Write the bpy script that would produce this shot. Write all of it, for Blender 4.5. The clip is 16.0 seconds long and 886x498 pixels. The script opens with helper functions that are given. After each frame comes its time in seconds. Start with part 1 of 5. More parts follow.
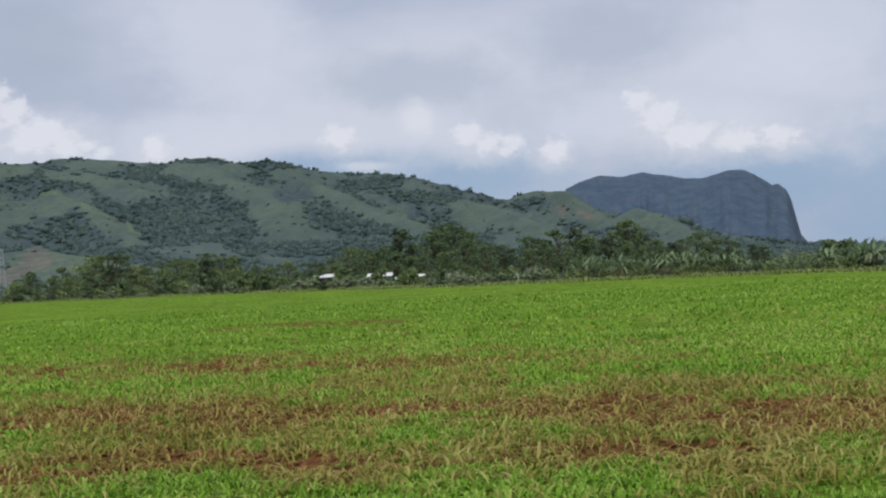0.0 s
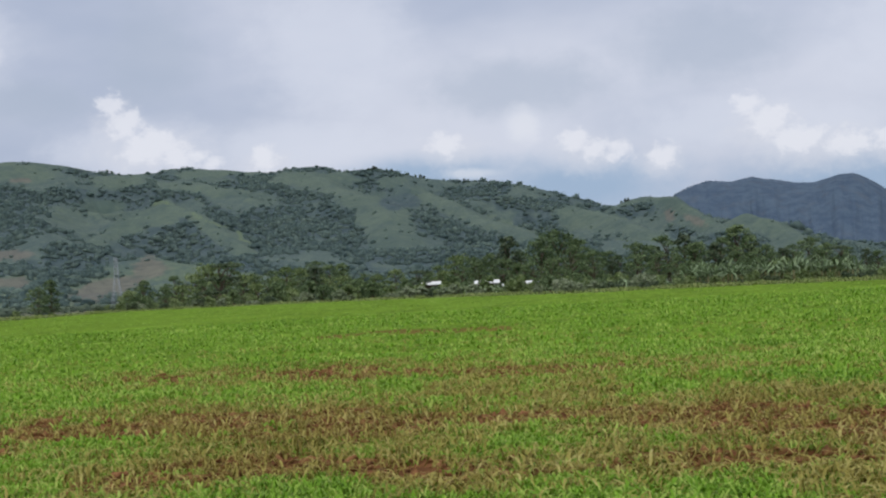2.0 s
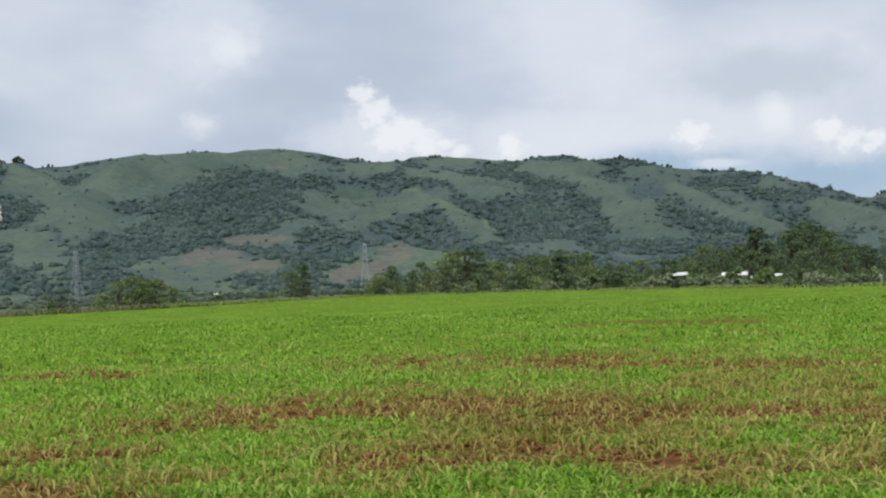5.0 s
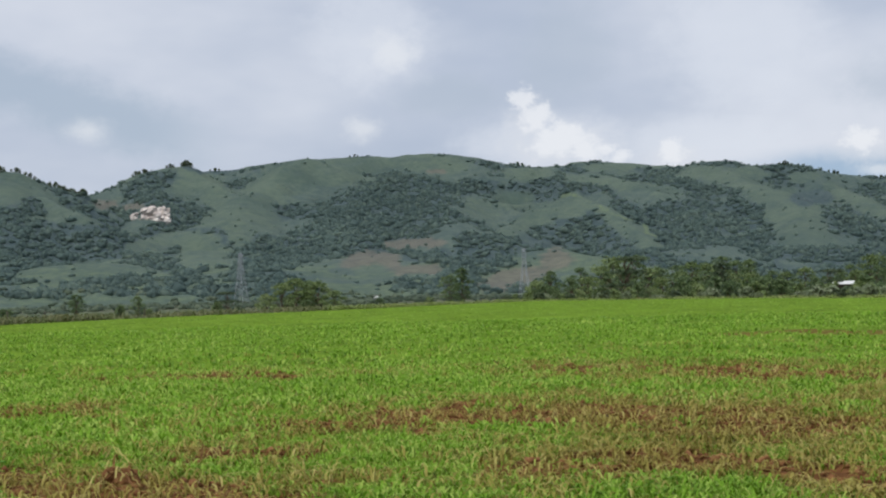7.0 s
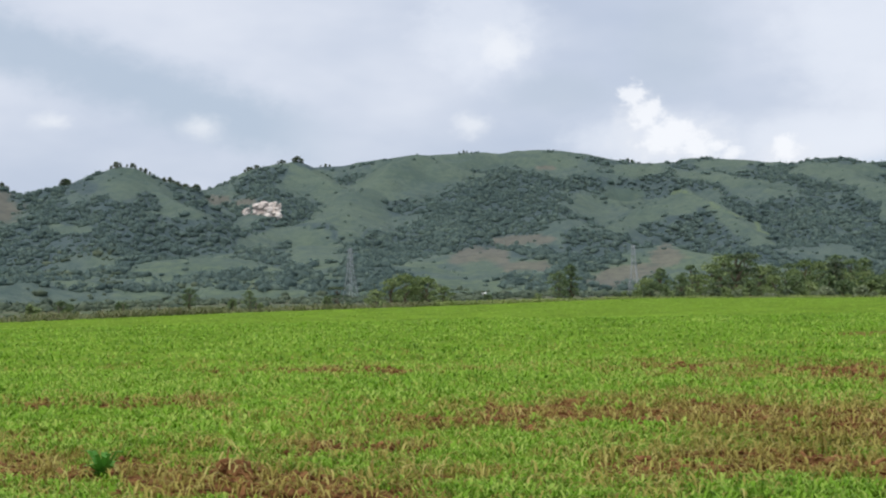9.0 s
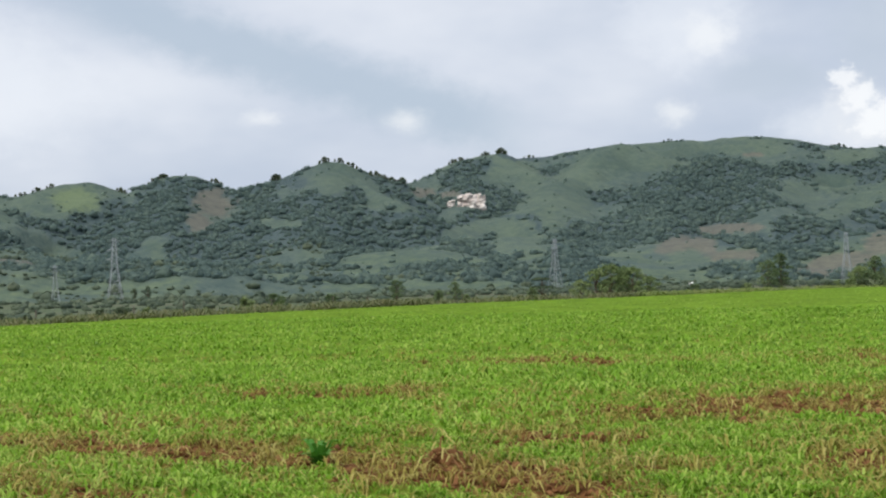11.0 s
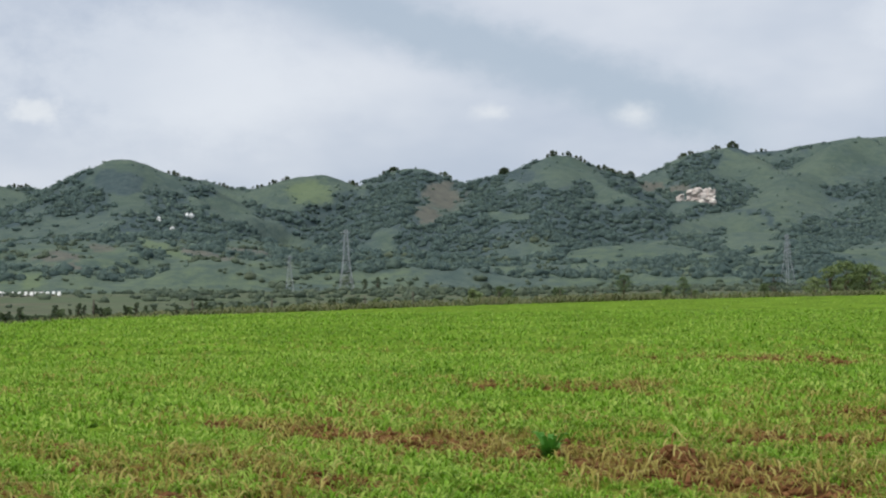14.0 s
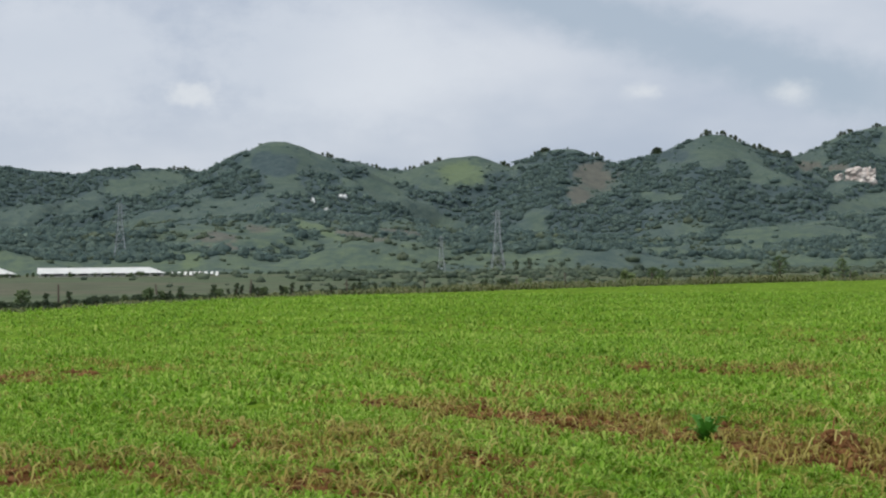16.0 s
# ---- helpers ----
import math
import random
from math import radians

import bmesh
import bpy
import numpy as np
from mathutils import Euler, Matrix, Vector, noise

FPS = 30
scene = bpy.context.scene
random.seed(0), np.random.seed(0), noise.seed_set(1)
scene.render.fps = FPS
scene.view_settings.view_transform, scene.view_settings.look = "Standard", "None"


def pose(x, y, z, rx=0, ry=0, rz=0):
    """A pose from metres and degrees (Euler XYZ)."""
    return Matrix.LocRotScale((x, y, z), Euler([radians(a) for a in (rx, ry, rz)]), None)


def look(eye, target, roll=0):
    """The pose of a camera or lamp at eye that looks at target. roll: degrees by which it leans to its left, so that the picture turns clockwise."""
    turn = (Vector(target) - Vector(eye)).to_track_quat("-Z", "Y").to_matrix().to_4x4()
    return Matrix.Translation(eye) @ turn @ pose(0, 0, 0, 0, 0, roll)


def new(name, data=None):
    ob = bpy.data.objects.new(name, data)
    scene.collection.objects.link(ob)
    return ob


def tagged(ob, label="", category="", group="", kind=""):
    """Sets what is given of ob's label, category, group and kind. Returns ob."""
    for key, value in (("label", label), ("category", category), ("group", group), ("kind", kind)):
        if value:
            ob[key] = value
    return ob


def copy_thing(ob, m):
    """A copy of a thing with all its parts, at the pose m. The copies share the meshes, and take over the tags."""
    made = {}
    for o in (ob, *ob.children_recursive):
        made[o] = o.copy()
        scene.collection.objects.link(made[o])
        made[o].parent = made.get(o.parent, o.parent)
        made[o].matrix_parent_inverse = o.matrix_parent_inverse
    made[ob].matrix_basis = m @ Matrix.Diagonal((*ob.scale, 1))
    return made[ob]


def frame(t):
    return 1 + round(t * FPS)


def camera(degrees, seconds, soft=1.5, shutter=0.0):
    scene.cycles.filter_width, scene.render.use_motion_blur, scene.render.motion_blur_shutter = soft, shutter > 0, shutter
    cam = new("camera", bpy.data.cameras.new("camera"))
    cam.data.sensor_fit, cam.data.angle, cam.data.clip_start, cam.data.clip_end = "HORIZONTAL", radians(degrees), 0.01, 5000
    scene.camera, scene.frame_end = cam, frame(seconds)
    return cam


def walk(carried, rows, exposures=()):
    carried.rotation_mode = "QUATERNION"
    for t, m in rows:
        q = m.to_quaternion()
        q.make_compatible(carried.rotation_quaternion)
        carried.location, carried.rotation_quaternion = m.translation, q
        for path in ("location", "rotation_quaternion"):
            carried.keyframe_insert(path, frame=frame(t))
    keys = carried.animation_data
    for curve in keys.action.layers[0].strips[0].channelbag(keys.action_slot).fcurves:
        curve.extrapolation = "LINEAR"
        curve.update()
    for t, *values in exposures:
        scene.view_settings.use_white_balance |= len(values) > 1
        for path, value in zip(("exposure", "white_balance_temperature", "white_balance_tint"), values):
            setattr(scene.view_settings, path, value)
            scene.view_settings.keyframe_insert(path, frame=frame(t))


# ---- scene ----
EYE_Z = 1.6
cam = camera(33.63, 16.0, soft=2.2)
PATH = [
    (0.0, pose(0.122, -0.025, 1.600, 90.742, 3.039, -23.432)),
    (0.5, pose(0.116, -0.023, 1.600, 90.875, 3.138, -22.334)),
    (1.0, pose(0.110, -0.021, 1.600, 91.032, 3.211, -21.132)),
    (1.5, pose(0.109, -0.020, 1.600, 91.058, 3.243, -20.888)),
    (2.0, pose(0.101, -0.017, 1.600, 91.244, 3.296, -19.249)),
    (2.5, pose(0.096, -0.015, 1.600, 91.122, 3.179, -18.203)),
    (3.0, pose(0.090, -0.013, 1.600, 91.493, 2.814, -17.032)),
    (3.5, pose(0.085, -0.012, 1.600, 91.330, 2.417, -16.221)),
    (4.0, pose(0.078, -0.010, 1.600, 91.215, 2.428, -14.683)),
    (4.5, pose(0.065, -0.007, 1.600, 91.226, 2.303, -12.319)),
    (5.0, pose(0.052, -0.004, 1.600, 91.257, 2.166, -9.727)),
    (5.2, pose(0.047, -0.004, 1.600, 91.458, 2.135, -8.890)),
    (7.3, pose(0.017, -0.000, 1.600, 91.598, 1.251, -3.190)),
    (7.5, pose(0.017, -0.000, 1.600, 91.488, 0.985, -3.202)),
    (8.0, pose(0.014, -0.000, 1.600, 91.351, 1.174, -2.574)),
    (8.5, pose(0.005, -0.000, 1.600, 91.324, 0.950, -1.003)),
    (9.0, pose(-0.004, -0.000, 1.600, 91.587, 1.020, 0.697)),
    (9.2, pose(-0.008, -0.000, 1.600, 91.544, 1.097, 1.483)),
    (11.3, pose(-0.053, -0.005, 1.600, 91.427, 1.254, 10.102)),
    (11.5, pose(-0.059, -0.006, 1.600, 91.502, 1.073, 11.095)),
    (12.0, pose(-0.069, -0.008, 1.600, 91.063, 0.622, 13.095)),
    (12.5, pose(-0.075, -0.009, 1.600, 91.170, 0.895, 14.195)),
    (13.0, pose(-0.082, -0.011, 1.600, 91.120, 0.989, 15.605)),
    (13.5, pose(-0.088, -0.013, 1.600, 91.288, 0.998, 16.858)),
    (14.0, pose(-0.092, -0.014, 1.600, 91.296, 0.576, 17.522)),
    (14.5, pose(-0.099, -0.017, 1.600, 91.147, 0.422, 19.014)),
    (15.0, pose(-0.104, -0.018, 1.600, 91.319, 0.330, 20.004)),
    (15.5, pose(-0.112, -0.021, 1.600, 91.393, 0.402, 21.543)),
    (16.0, pose(-0.121, -0.025, 1.600, 90.595, 0.451, 23.431)),
]
walk(cam, PATH, [(0.0, -0.14, 6400, 11), (0.5, -0.04, 6410, 11), (1.5, -0.06, 6410, 11), (2.5, -0.08, 6400, 11), (3.4, 0.0, 6410, 11), (4.0, -0.1, 6430, 11), (4.5, -0.06, 6490, 10), (5.0, 0.1, 6600, 7),
                 (7.4, 0.02, 6550, 8), (8.5, 0.08, 6560, 8), (9.0, 0.22, 6600, 8), (12.5, 0.25, 6740, 6), (13.0, 0.14, 6740, 6), (13.6, 0.12, 6700, 6), (14.5, 0.12, 6680, 6), (15.0, 0.14, 6680, 6), (15.5, -0.05, 6680, 5), (16.0, 0.0, 6650, 6)])

# ---- sky and sun ----
world = bpy.data.worlds.new("sky")
scene.world = world
world.use_nodes = True


class Graph:
    """Short notation for node trees."""

    def __init__(self, tree):
        self.tree = tree
        tree.nodes.clear()

    def node(self, kind):
        return self.tree.nodes.new(kind)

    def put(self, socket, value):
        if isinstance(value, bpy.types.NodeSocket):
            self.tree.links.new(value, socket)
        else:
            socket.default_value = value

    def math(self, op, a, b=0.0, c=0.0):
        made = self.node("ShaderNodeMath")
        made.operation = op
        for k, value in enumerate((a, b, c)):
            self.put(made.inputs[k], value)
        return made.outputs[0]

    def vec(self, op, a, b=(0, 0, 0)):
        made = self.node("ShaderNodeVectorMath")
        made.operation = op
        self.put(made.inputs[0], a)
        self.put(made.inputs[1], b)
        return made.outputs["Value"] if op in ("LENGTH", "DISTANCE", "DOT_PRODUCT") else made.outputs[0]

    def mix(self, fac, a, b):
        made = self.node("ShaderNodeMix")
        made.data_type = "RGBA"
        self.put(made.inputs[0], fac)
        self.put(made.inputs[6], a if isinstance(a, bpy.types.NodeSocket) else (*a, 1))
        self.put(made.inputs[7], b if isinstance(b, bpy.types.NodeSocket) else (*b, 1))
        return made.outputs[2]

    def ramp(self, value, low, high, out_low=0.0, out_high=1.0):
        made = self.node("ShaderNodeMapRange")
        made.interpolation_type = "SMOOTHSTEP"
        for k, v in enumerate((value, low, high, out_low, out_high)):
            self.put(made.inputs[k], v)
        return made.outputs[0]

    def noise(self, vector, scale, detail=4.0, rough=0.55):
        made = self.node("ShaderNodeTexNoise")
        self.put(made.inputs["Vector"], vector)
        made.inputs["Scale"].default_value = scale
        made.inputs["Detail"].default_value = detail
        made.inputs["Roughness"].default_value = rough
        return made.outputs[0]


SUN_AZ, SUN_UP = 150.0, 58.0  # degrees to the left of +y, degrees over the horizon

g = Graph(world.node_tree)
direction = g.node("ShaderNodeTexCoord").outputs["Generated"]
split = g.node("ShaderNodeSeparateXYZ")
g.put(split.inputs[0], direction)
bearing = g.math("MULTIPLY", g.math("ARCTAN2", g.math("MULTIPLY", split.outputs[0], -1.0), split.outputs[1]), 57.2958)
height = g.math("MULTIPLY", g.math("ARCSINE", split.outputs[2]), 57.2958)
flat = g.node("ShaderNodeCombineXYZ")
g.put(flat.inputs[0], bearing)
g.put(flat.inputs[1], height)
flat = flat.outputs[0]
clear = g.node("ShaderNodeTexSky")
clear.sky_type, clear.sun_disc = "NISHITA", False
clear.sun_elevation, clear.sun_rotation = radians(SUN_UP), radians(-SUN_AZ)
clear_dim = g.vec("MULTIPLY", clear.outputs[0], (0.09, 0.09, 0.09))
sheet = g.noise(g.vec("MULTIPLY", flat, (0.045, 0.10, 1)), 1.0, 5.0, 0.5)
cloud = g.mix(g.ramp(sheet, 0.36, 0.66), (0.45, 0.512, 0.652), (0.69, 0.722, 0.822))


def blob(az, up, wide, tall):
    v = g.vec("MULTIPLY", g.vec("SUBTRACT", flat, (az, up, 0)), (1 / wide, 1 / tall, 0))
    return g.vec("LENGTH", v)


def nearest(spots):
    least = blob(*spots[0])
    for spot in spots[1:]:
        least = g.math("MINIMUM", least, blob(*spot))
    return least


billow = g.noise(g.vec("MULTIPLY", flat, (0.75, 1.0, 1)), 1.0, 8.0, 0.62)
grey = nearest([(-8.5, 9.2, 2.2, 2.6), (-22.5, 7.4, 4.5, 1.4), (-30.0, 8.5, 4.0, 1.8), (-4.0, 7.6, 2.5, 1.0)])
grey = g.math("ADD", grey, g.math("MULTIPLY", g.math("SUBTRACT", billow, 0.5), 0.9))
cloud = g.mix(g.ramp(grey, 1.2, 0.3, 0.0, 0.6), cloud, (0.45, 0.515, 0.63))
# a long grey-blue gap slanting down through the cloud sheet
off = g.math("SUBTRACT", height, g.math("ADD", 4.05, g.math("MULTIPLY", bearing, 0.318)))
off = g.math("ADD", g.math("ABSOLUTE", off), g.math("MULTIPLY", g.math("SUBTRACT", billow, 0.5), 1.6))
gap = g.math("MULTIPLY", g.ramp(off, 1.9, 0.3), g.math("MULTIPLY", g.ramp(bearing, 3.5, 8.0), g.ramp(bearing, 27.0, 20.0)))
cloud = g.mix(g.math("MULTIPLY", gap, 0.85), cloud, (0.405, 0.485, 0.61))
haze = nearest([(-42, 1.2, 7, 4.2), (-24.5, 3.3, 5.5, 1.5), (-36, 2.5, 8, 2.0), (-19, 4.2, 4.5, 0.9)])
haze = g.math("ADD", haze, g.math("MULTIPLY", g.math("SUBTRACT", billow, 0.5), 0.7))
cloud = g.mix(g.ramp(haze, 1.25, 0.2, 0.0, 0.9), cloud, (0.325, 0.455, 0.635))
pale = nearest([(-7.7, 5.6, 4.5, 1.5), (-30.5, 5.5, 5, 1.2), (-13.5, 5.6, 5, 1.2), (28, 8.0, 8, 3.5), (-38, 8.5, 5, 3), (-15.5, 9.5, 4, 3.6), (-1, 10, 3, 2.6), (-22.7, 5.9, 1.0, 0.9), (-34, 5.0, 4.0, 1.2), (38, 8.0, 7, 3.5)])
pale = g.math("ADD", pale, g.math("MULTIPLY", g.math("SUBTRACT", billow, 0.5), 1.0))
cloud = g.mix(g.ramp(pale, 1.1, 0.3, 0.0, 0.55), cloud, (0.735, 0.77, 0.868))
# faint puffs, then the bright heaped heads of far cumulus
faint = nearest([(-0.5, 6.45, 0.85, 0.55), (9.9, 6.43, 0.9, 0.55), (33.0, 6.65, 1.1, 0.5), (-22.7, 5.88, 0.75, 0.8), (-1.8, 9.4, 1.1, 0.9), (-20.5, 4.12, 1.3, 0.22), (15.6, 6.6, 0.8, 0.4)])
faint = g.math("ADD", faint, g.math("MULTIPLY", g.math("SUBTRACT", billow, 0.5), 1.9))
cloud = g.mix(g.ramp(faint, 1.3, 0.2, 0.0, 0.55), cloud, (0.83, 0.845, 0.895))
heads = nearest([(-31.4, 6.06, 0.62, 0.52), (-32.0, 5.37, 0.9, 0.64), (-33.3, 4.65, 1.1, 0.6), (-34.9, 4.35, 1.05, 0.5), (-36.6, 4.4, 1.0, 0.5), (-24.7, 5.11, 0.64, 0.5), (-25.4, 4.75, 0.64, 0.45),
                 (-26.4, 4.6, 0.7, 0.42), (-28.0, 4.35, 0.62, 0.55), (-19.6, 5.26, 0.75, 0.45), (-12.6, 5.14, 0.56, 0.52), (-8.0, 5.8, 1.07, 0.69), (-9.3, 5.3, 0.97, 0.47), (-6.8, 7.35, 0.5, 0.52),
                 (-7.3, 6.58, 0.8, 0.7), (-8.4, 5.9, 1.1, 0.6), (-10.7, 5.05, 0.56, 0.25)])
curl = g.noise(g.vec("MULTIPLY", flat, (1.9, 2.3, 1)), 1.0, 7.0, 0.62)
ragged = g.math("ADD", g.math("MULTIPLY", g.math("SUBTRACT", billow, 0.5), 1.6), g.math("MULTIPLY", g.math("SUBTRACT", curl, 0.5), 2.2))
body = nearest([(-31.9, 5.2, 1.3, 0.9), (-34.0, 4.2, 2.4, 0.8), (-36.7, 4.0, 1.3, 0.6), (-25.2, 4.55, 1.3, 0.7), (-27.9, 4.1, 0.9, 0.6), (-19.9, 5.0, 1.3, 0.6), (-12.6, 4.9, 0.9, 0.6), (-8.2, 5.6, 2.0, 0.9), (-7.1, 6.5, 0.9, 0.9)])
body = g.math("ADD", body, g.math("MULTIPLY", ragged, 0.6))
cloud = g.mix(g.ramp(body, 1.5, 0.4, 0.0, 0.55), cloud, (0.72, 0.74, 0.815))
heads = g.math("ADD", heads, ragged)
cloud = g.mix(g.ramp(heads, 1.2, 0.4, 0.0, 0.72), cloud, (0.865, 0.875, 0.93))
shown = g.mix(0.93, clear_dim, cloud)
background = g.node("ShaderNodeBackground")
g.put(background.inputs[0], shown)
background.inputs[1].default_value = 1.0
g.put(g.node("ShaderNodeOutputWorld").inputs[0], background.outputs[0])

sun = new("sun", bpy.data.lights.new("sun", "SUN"))
sun.data.energy, sun.data.angle, sun.data.color = 2.4, radians(35), (1.0, 0.96, 0.9)
sun.matrix_world = look((-300 * math.sin(radians(SUN_AZ)), 300 * math.cos(radians(SUN_AZ)), 300 * math.tan(radians(SUN_UP))), (0, 0, 0))

# ---- materials ----


def material(name):
    made = bpy.data.materials.new(name)
    made.use_nodes = True
    return made, Graph(made.node_tree)


def finish(g, colour, rough=0.8, specular=0.3, bump=None, strength=0.3, distance=0.05, metal=0.0, through_light=0.0):
    shader = g.node("ShaderNodeBsdfPrincipled")
    g.put(shader.inputs["Base Color"], colour if isinstance(colour, bpy.types.NodeSocket) else (*colour, 1))
    g.put(shader.inputs["Roughness"], rough)
    shader.inputs["Specular IOR Level"].default_value = specular
    shader.inputs["Metallic"].default_value = metal
    if bump is not None:
        b = g.node("ShaderNodeBump")
        b.inputs["Strength"].default_value, b.inputs["Distance"].default_value = strength, distance
        g.put(b.inputs["Height"], bump)
        g.put(shader.inputs["Normal"], b.outputs[0])
    last = shader.outputs[0]
    if through_light:
        back = g.node("ShaderNodeBsdfTranslucent")
        g.put(back.inputs[0], colour if isinstance(colour, bpy.types.NodeSocket) else (*colour, 1))
        both = g.node("ShaderNodeMixShader")
        both.inputs[0].default_value = through_light
        g.put(both.inputs[1], last)
        g.put(both.inputs[2], back.outputs[0])
        last = both.outputs[0]
    g.put(g.node("ShaderNodeOutputMaterial").inputs[0], last)


def place(g):
    return g.node("ShaderNodeNewGeometry").outputs["Position"]


def attribute(g, name):
    made = g.node("ShaderNodeAttribute")
    made.attribute_name = name
    return made.outputs["Fac"]


def plain(name, one, two, scale, rough=0.7, specular=0.3, metal=0.0, strength=0.2):
    """A surface with two tones mottled at two scales."""
    made, g = material(name)
    at = g.node("ShaderNodeTexCoord").outputs["Object"]
    fine, broad = g.noise(at, scale * 6), g.noise(at, scale)
    fac = g.ramp(g.math("ADD", g.math("MULTIPLY", fine, 0.4), g.math("MULTIPLY", broad, 0.6)), 0.35, 0.65)
    finish(g, g.mix(fac, one, two), rough, specular, fine, strength, 0.02, metal)
    return made


def leafy(name, dark, mid, pale, through_light=0.25, rough=0.55, specular=0.35, patch=0.02):
    """Foliage: each leaf or clump of its own tone, with broader patches of tone over the ground."""
    made, g = material(name)
    one = g.node("ShaderNodeNewGeometry")
    own = one.outputs["Random Per Island"]
    thing = g.node("ShaderNodeObjectInfo").outputs["Random"]
    broad = g.noise(one.outputs["Position"], patch, 3)
    fac = g.math("ADD", g.math("MULTIPLY", own, 0.55), g.math("ADD", g.math("MULTIPLY", broad, 0.55), g.math("MULTIPLY", thing, 0.15)))
    colour = g.mix(g.ramp(fac, 0.25, 0.62), dark, mid)
    colour = g.mix(g.ramp(fac, 0.62, 0.98), colour, pale)
    finish(g, colour, rough, specular, through_light=through_light)
    return made


CROP = leafy("crop_leaf", (0.088, 0.184, 0.016), (0.200, 0.372, 0.032), (0.42, 0.53, 0.12), 0.35, 0.6, 0.12, patch=0.22)
DRY = leafy("dry_grass", (0.18, 0.14, 0.032), (0.355, 0.315, 0.080), (0.56, 0.50, 0.19), 0.35, 0.7, 0.1, patch=0.5)
VERGE = leafy("verge_grass", (0.100, 0.150, 0.030), (0.180, 0.245, 0.055), (0.29, 0.31, 0.11), 0.3, patch=0.1)
VERGE_DARK = leafy("weedy_verge", (0.060, 0.085, 0.028), (0.115, 0.142, 0.048), (0.20, 0.195, 0.09), 0.3, patch=0.1)
TREE_LEAF = leafy("tree_leaf", (0.050, 0.086, 0.034), (0.106, 0.162, 0.062), (0.220, 0.290, 0.122), 0.4, patch=0.03)
DARK_LEAF = leafy("dark_leaf", (0.028, 0.052, 0.026), (0.06, 0.092, 0.042), (0.115, 0.155, 0.068), 0.25, patch=0.03)
SHRUB_LEAF = leafy("shrub_leaf", (0.060, 0.100, 0.030), (0.135, 0.195, 0.058), (0.30, 0.36, 0.16), 0.35, patch=0.06)
PALE_LEAF = leafy("pale_leaf", (0.09, 0.13, 0.06), (0.20, 0.25, 0.13), (0.42, 0.46, 0.32), 0.35, patch=0.3)
BANANA_LEAF = leafy("banana_leaf", (0.15, 0.22, 0.10), (0.31, 0.40, 0.22), (0.56, 0.62, 0.44), 0.35, 0.4, 0.5, patch=0.2)
# hill crowns: paled and blued in base colour to stand in for haze
FAR_LEAF_HAZED = leafy("far_wood_hazed", (0.106, 0.160, 0.156), (0.156, 0.222, 0.202), (0.245, 0.320, 0.262), 0.55, 0.8, 0.05, patch=0.008)
# cliff mountain leaves: distance haze painted in as blue
MESA_LEAF_HAZED = leafy("mesa_wood_hazed", (0.060, 0.092, 0.132), (0.080, 0.116, 0.156), (0.105, 0.140, 0.172), 0.3, 0.8, 0.05, patch=0.008)
VALLEY_LEAF = leafy("valley_wood", (0.066, 0.096, 0.072), (0.110, 0.146, 0.098), (0.175, 0.212, 0.138), 0.3, 0.7, 0.15, patch=0.01)
BARK = plain("bark", (0.10, 0.075, 0.05), (0.19, 0.15, 0.11), 3.0, 0.9, 0.1)
STEM = plain("banana_stem", (0.16, 0.15, 0.06), (0.30, 0.27, 0.13), 4.0, 0.7, 0.3)
WOOD_POST = plain("weathered_post", (0.05, 0.042, 0.035), (0.13, 0.11, 0.09), 5.0, 0.9, 0.1)
STEEL = plain("galvanised_steel", (0.28, 0.31, 0.33), (0.38, 0.41, 0.43), 0.6, 0.5, 0.5, 0.1)
WHITE_ROOF = plain("white_sheet_roof", (0.58, 0.59, 0.57), (0.72, 0.72, 0.70), 0.4, 0.45, 0.4)
WHITE_WALL = plain("limewashed_wall", (0.62, 0.60, 0.55), (0.76, 0.74, 0.70), 0.8, 0.8, 0.2)
RED_ROOF = plain("rusty_roof", (0.20, 0.075, 0.045), (0.34, 0.17, 0.11), 0.8, 0.7, 0.2)
TAN_WALL = plain("plaster_wall", (0.36, 0.31, 0.23), (0.48, 0.42, 0.33), 0.8, 0.85, 0.2)
DOOR_WOOD = plain("door_wood", (0.06, 0.04, 0.03), (0.12, 0.085, 0.06), 2.0, 0.7, 0.2)
PANE_AND_SHADE = plain("dark_pane_and_shade", (0.02, 0.025, 0.03), (0.04, 0.045, 0.05), 1.0, 0.15, 0.5)
ROCK = plain("pale_rock", (0.40, 0.33, 0.30), (0.72, 0.67, 0.63), 0.09, 0.9, 0.2, 0.0, 0.6)
WHITE_ROCK = plain("white_rock", (0.62, 0.62, 0.62), (0.78, 0.78, 0.77), 0.06, 0.9, 0.2)
CLOD = plain("clod_soil", (0.105, 0.046, 0.018), (0.275, 0.138, 0.060), 2.5, 0.95, 0.1, 0.0, 0.8)

# field: red-brown tilled soil under the crop
FIELD, g = material("field_soil")
at = place(g)
fine, broad, tiny = g.noise(at, 3.0, 5), g.noise(at, 0.25, 3), g.noise(at, 14.0, 4)
soil = g.mix(g.ramp(fine, 0.35, 0.68), (0.086, 0.038, 0.015), (0.205, 0.098, 0.042))
green = g.mix(g.ramp(g.math("ADD", g.math("MULTIPLY", fine, 0.5), g.math("MULTIPLY", broad, 0.5)), 0.38, 0.62), (0.084, 0.142, 0.014), (0.160, 0.268, 0.028))
cover = g.ramp(g.math("ADD", attribute(g, "cover"), g.math("MULTIPLY", g.math("SUBTRACT", tiny, 0.5), 0.5)), 0.3, 0.75)
finish(g, g.mix(cover, soil, green), 1.0, 0.02, fine, 0.7, 0.06)

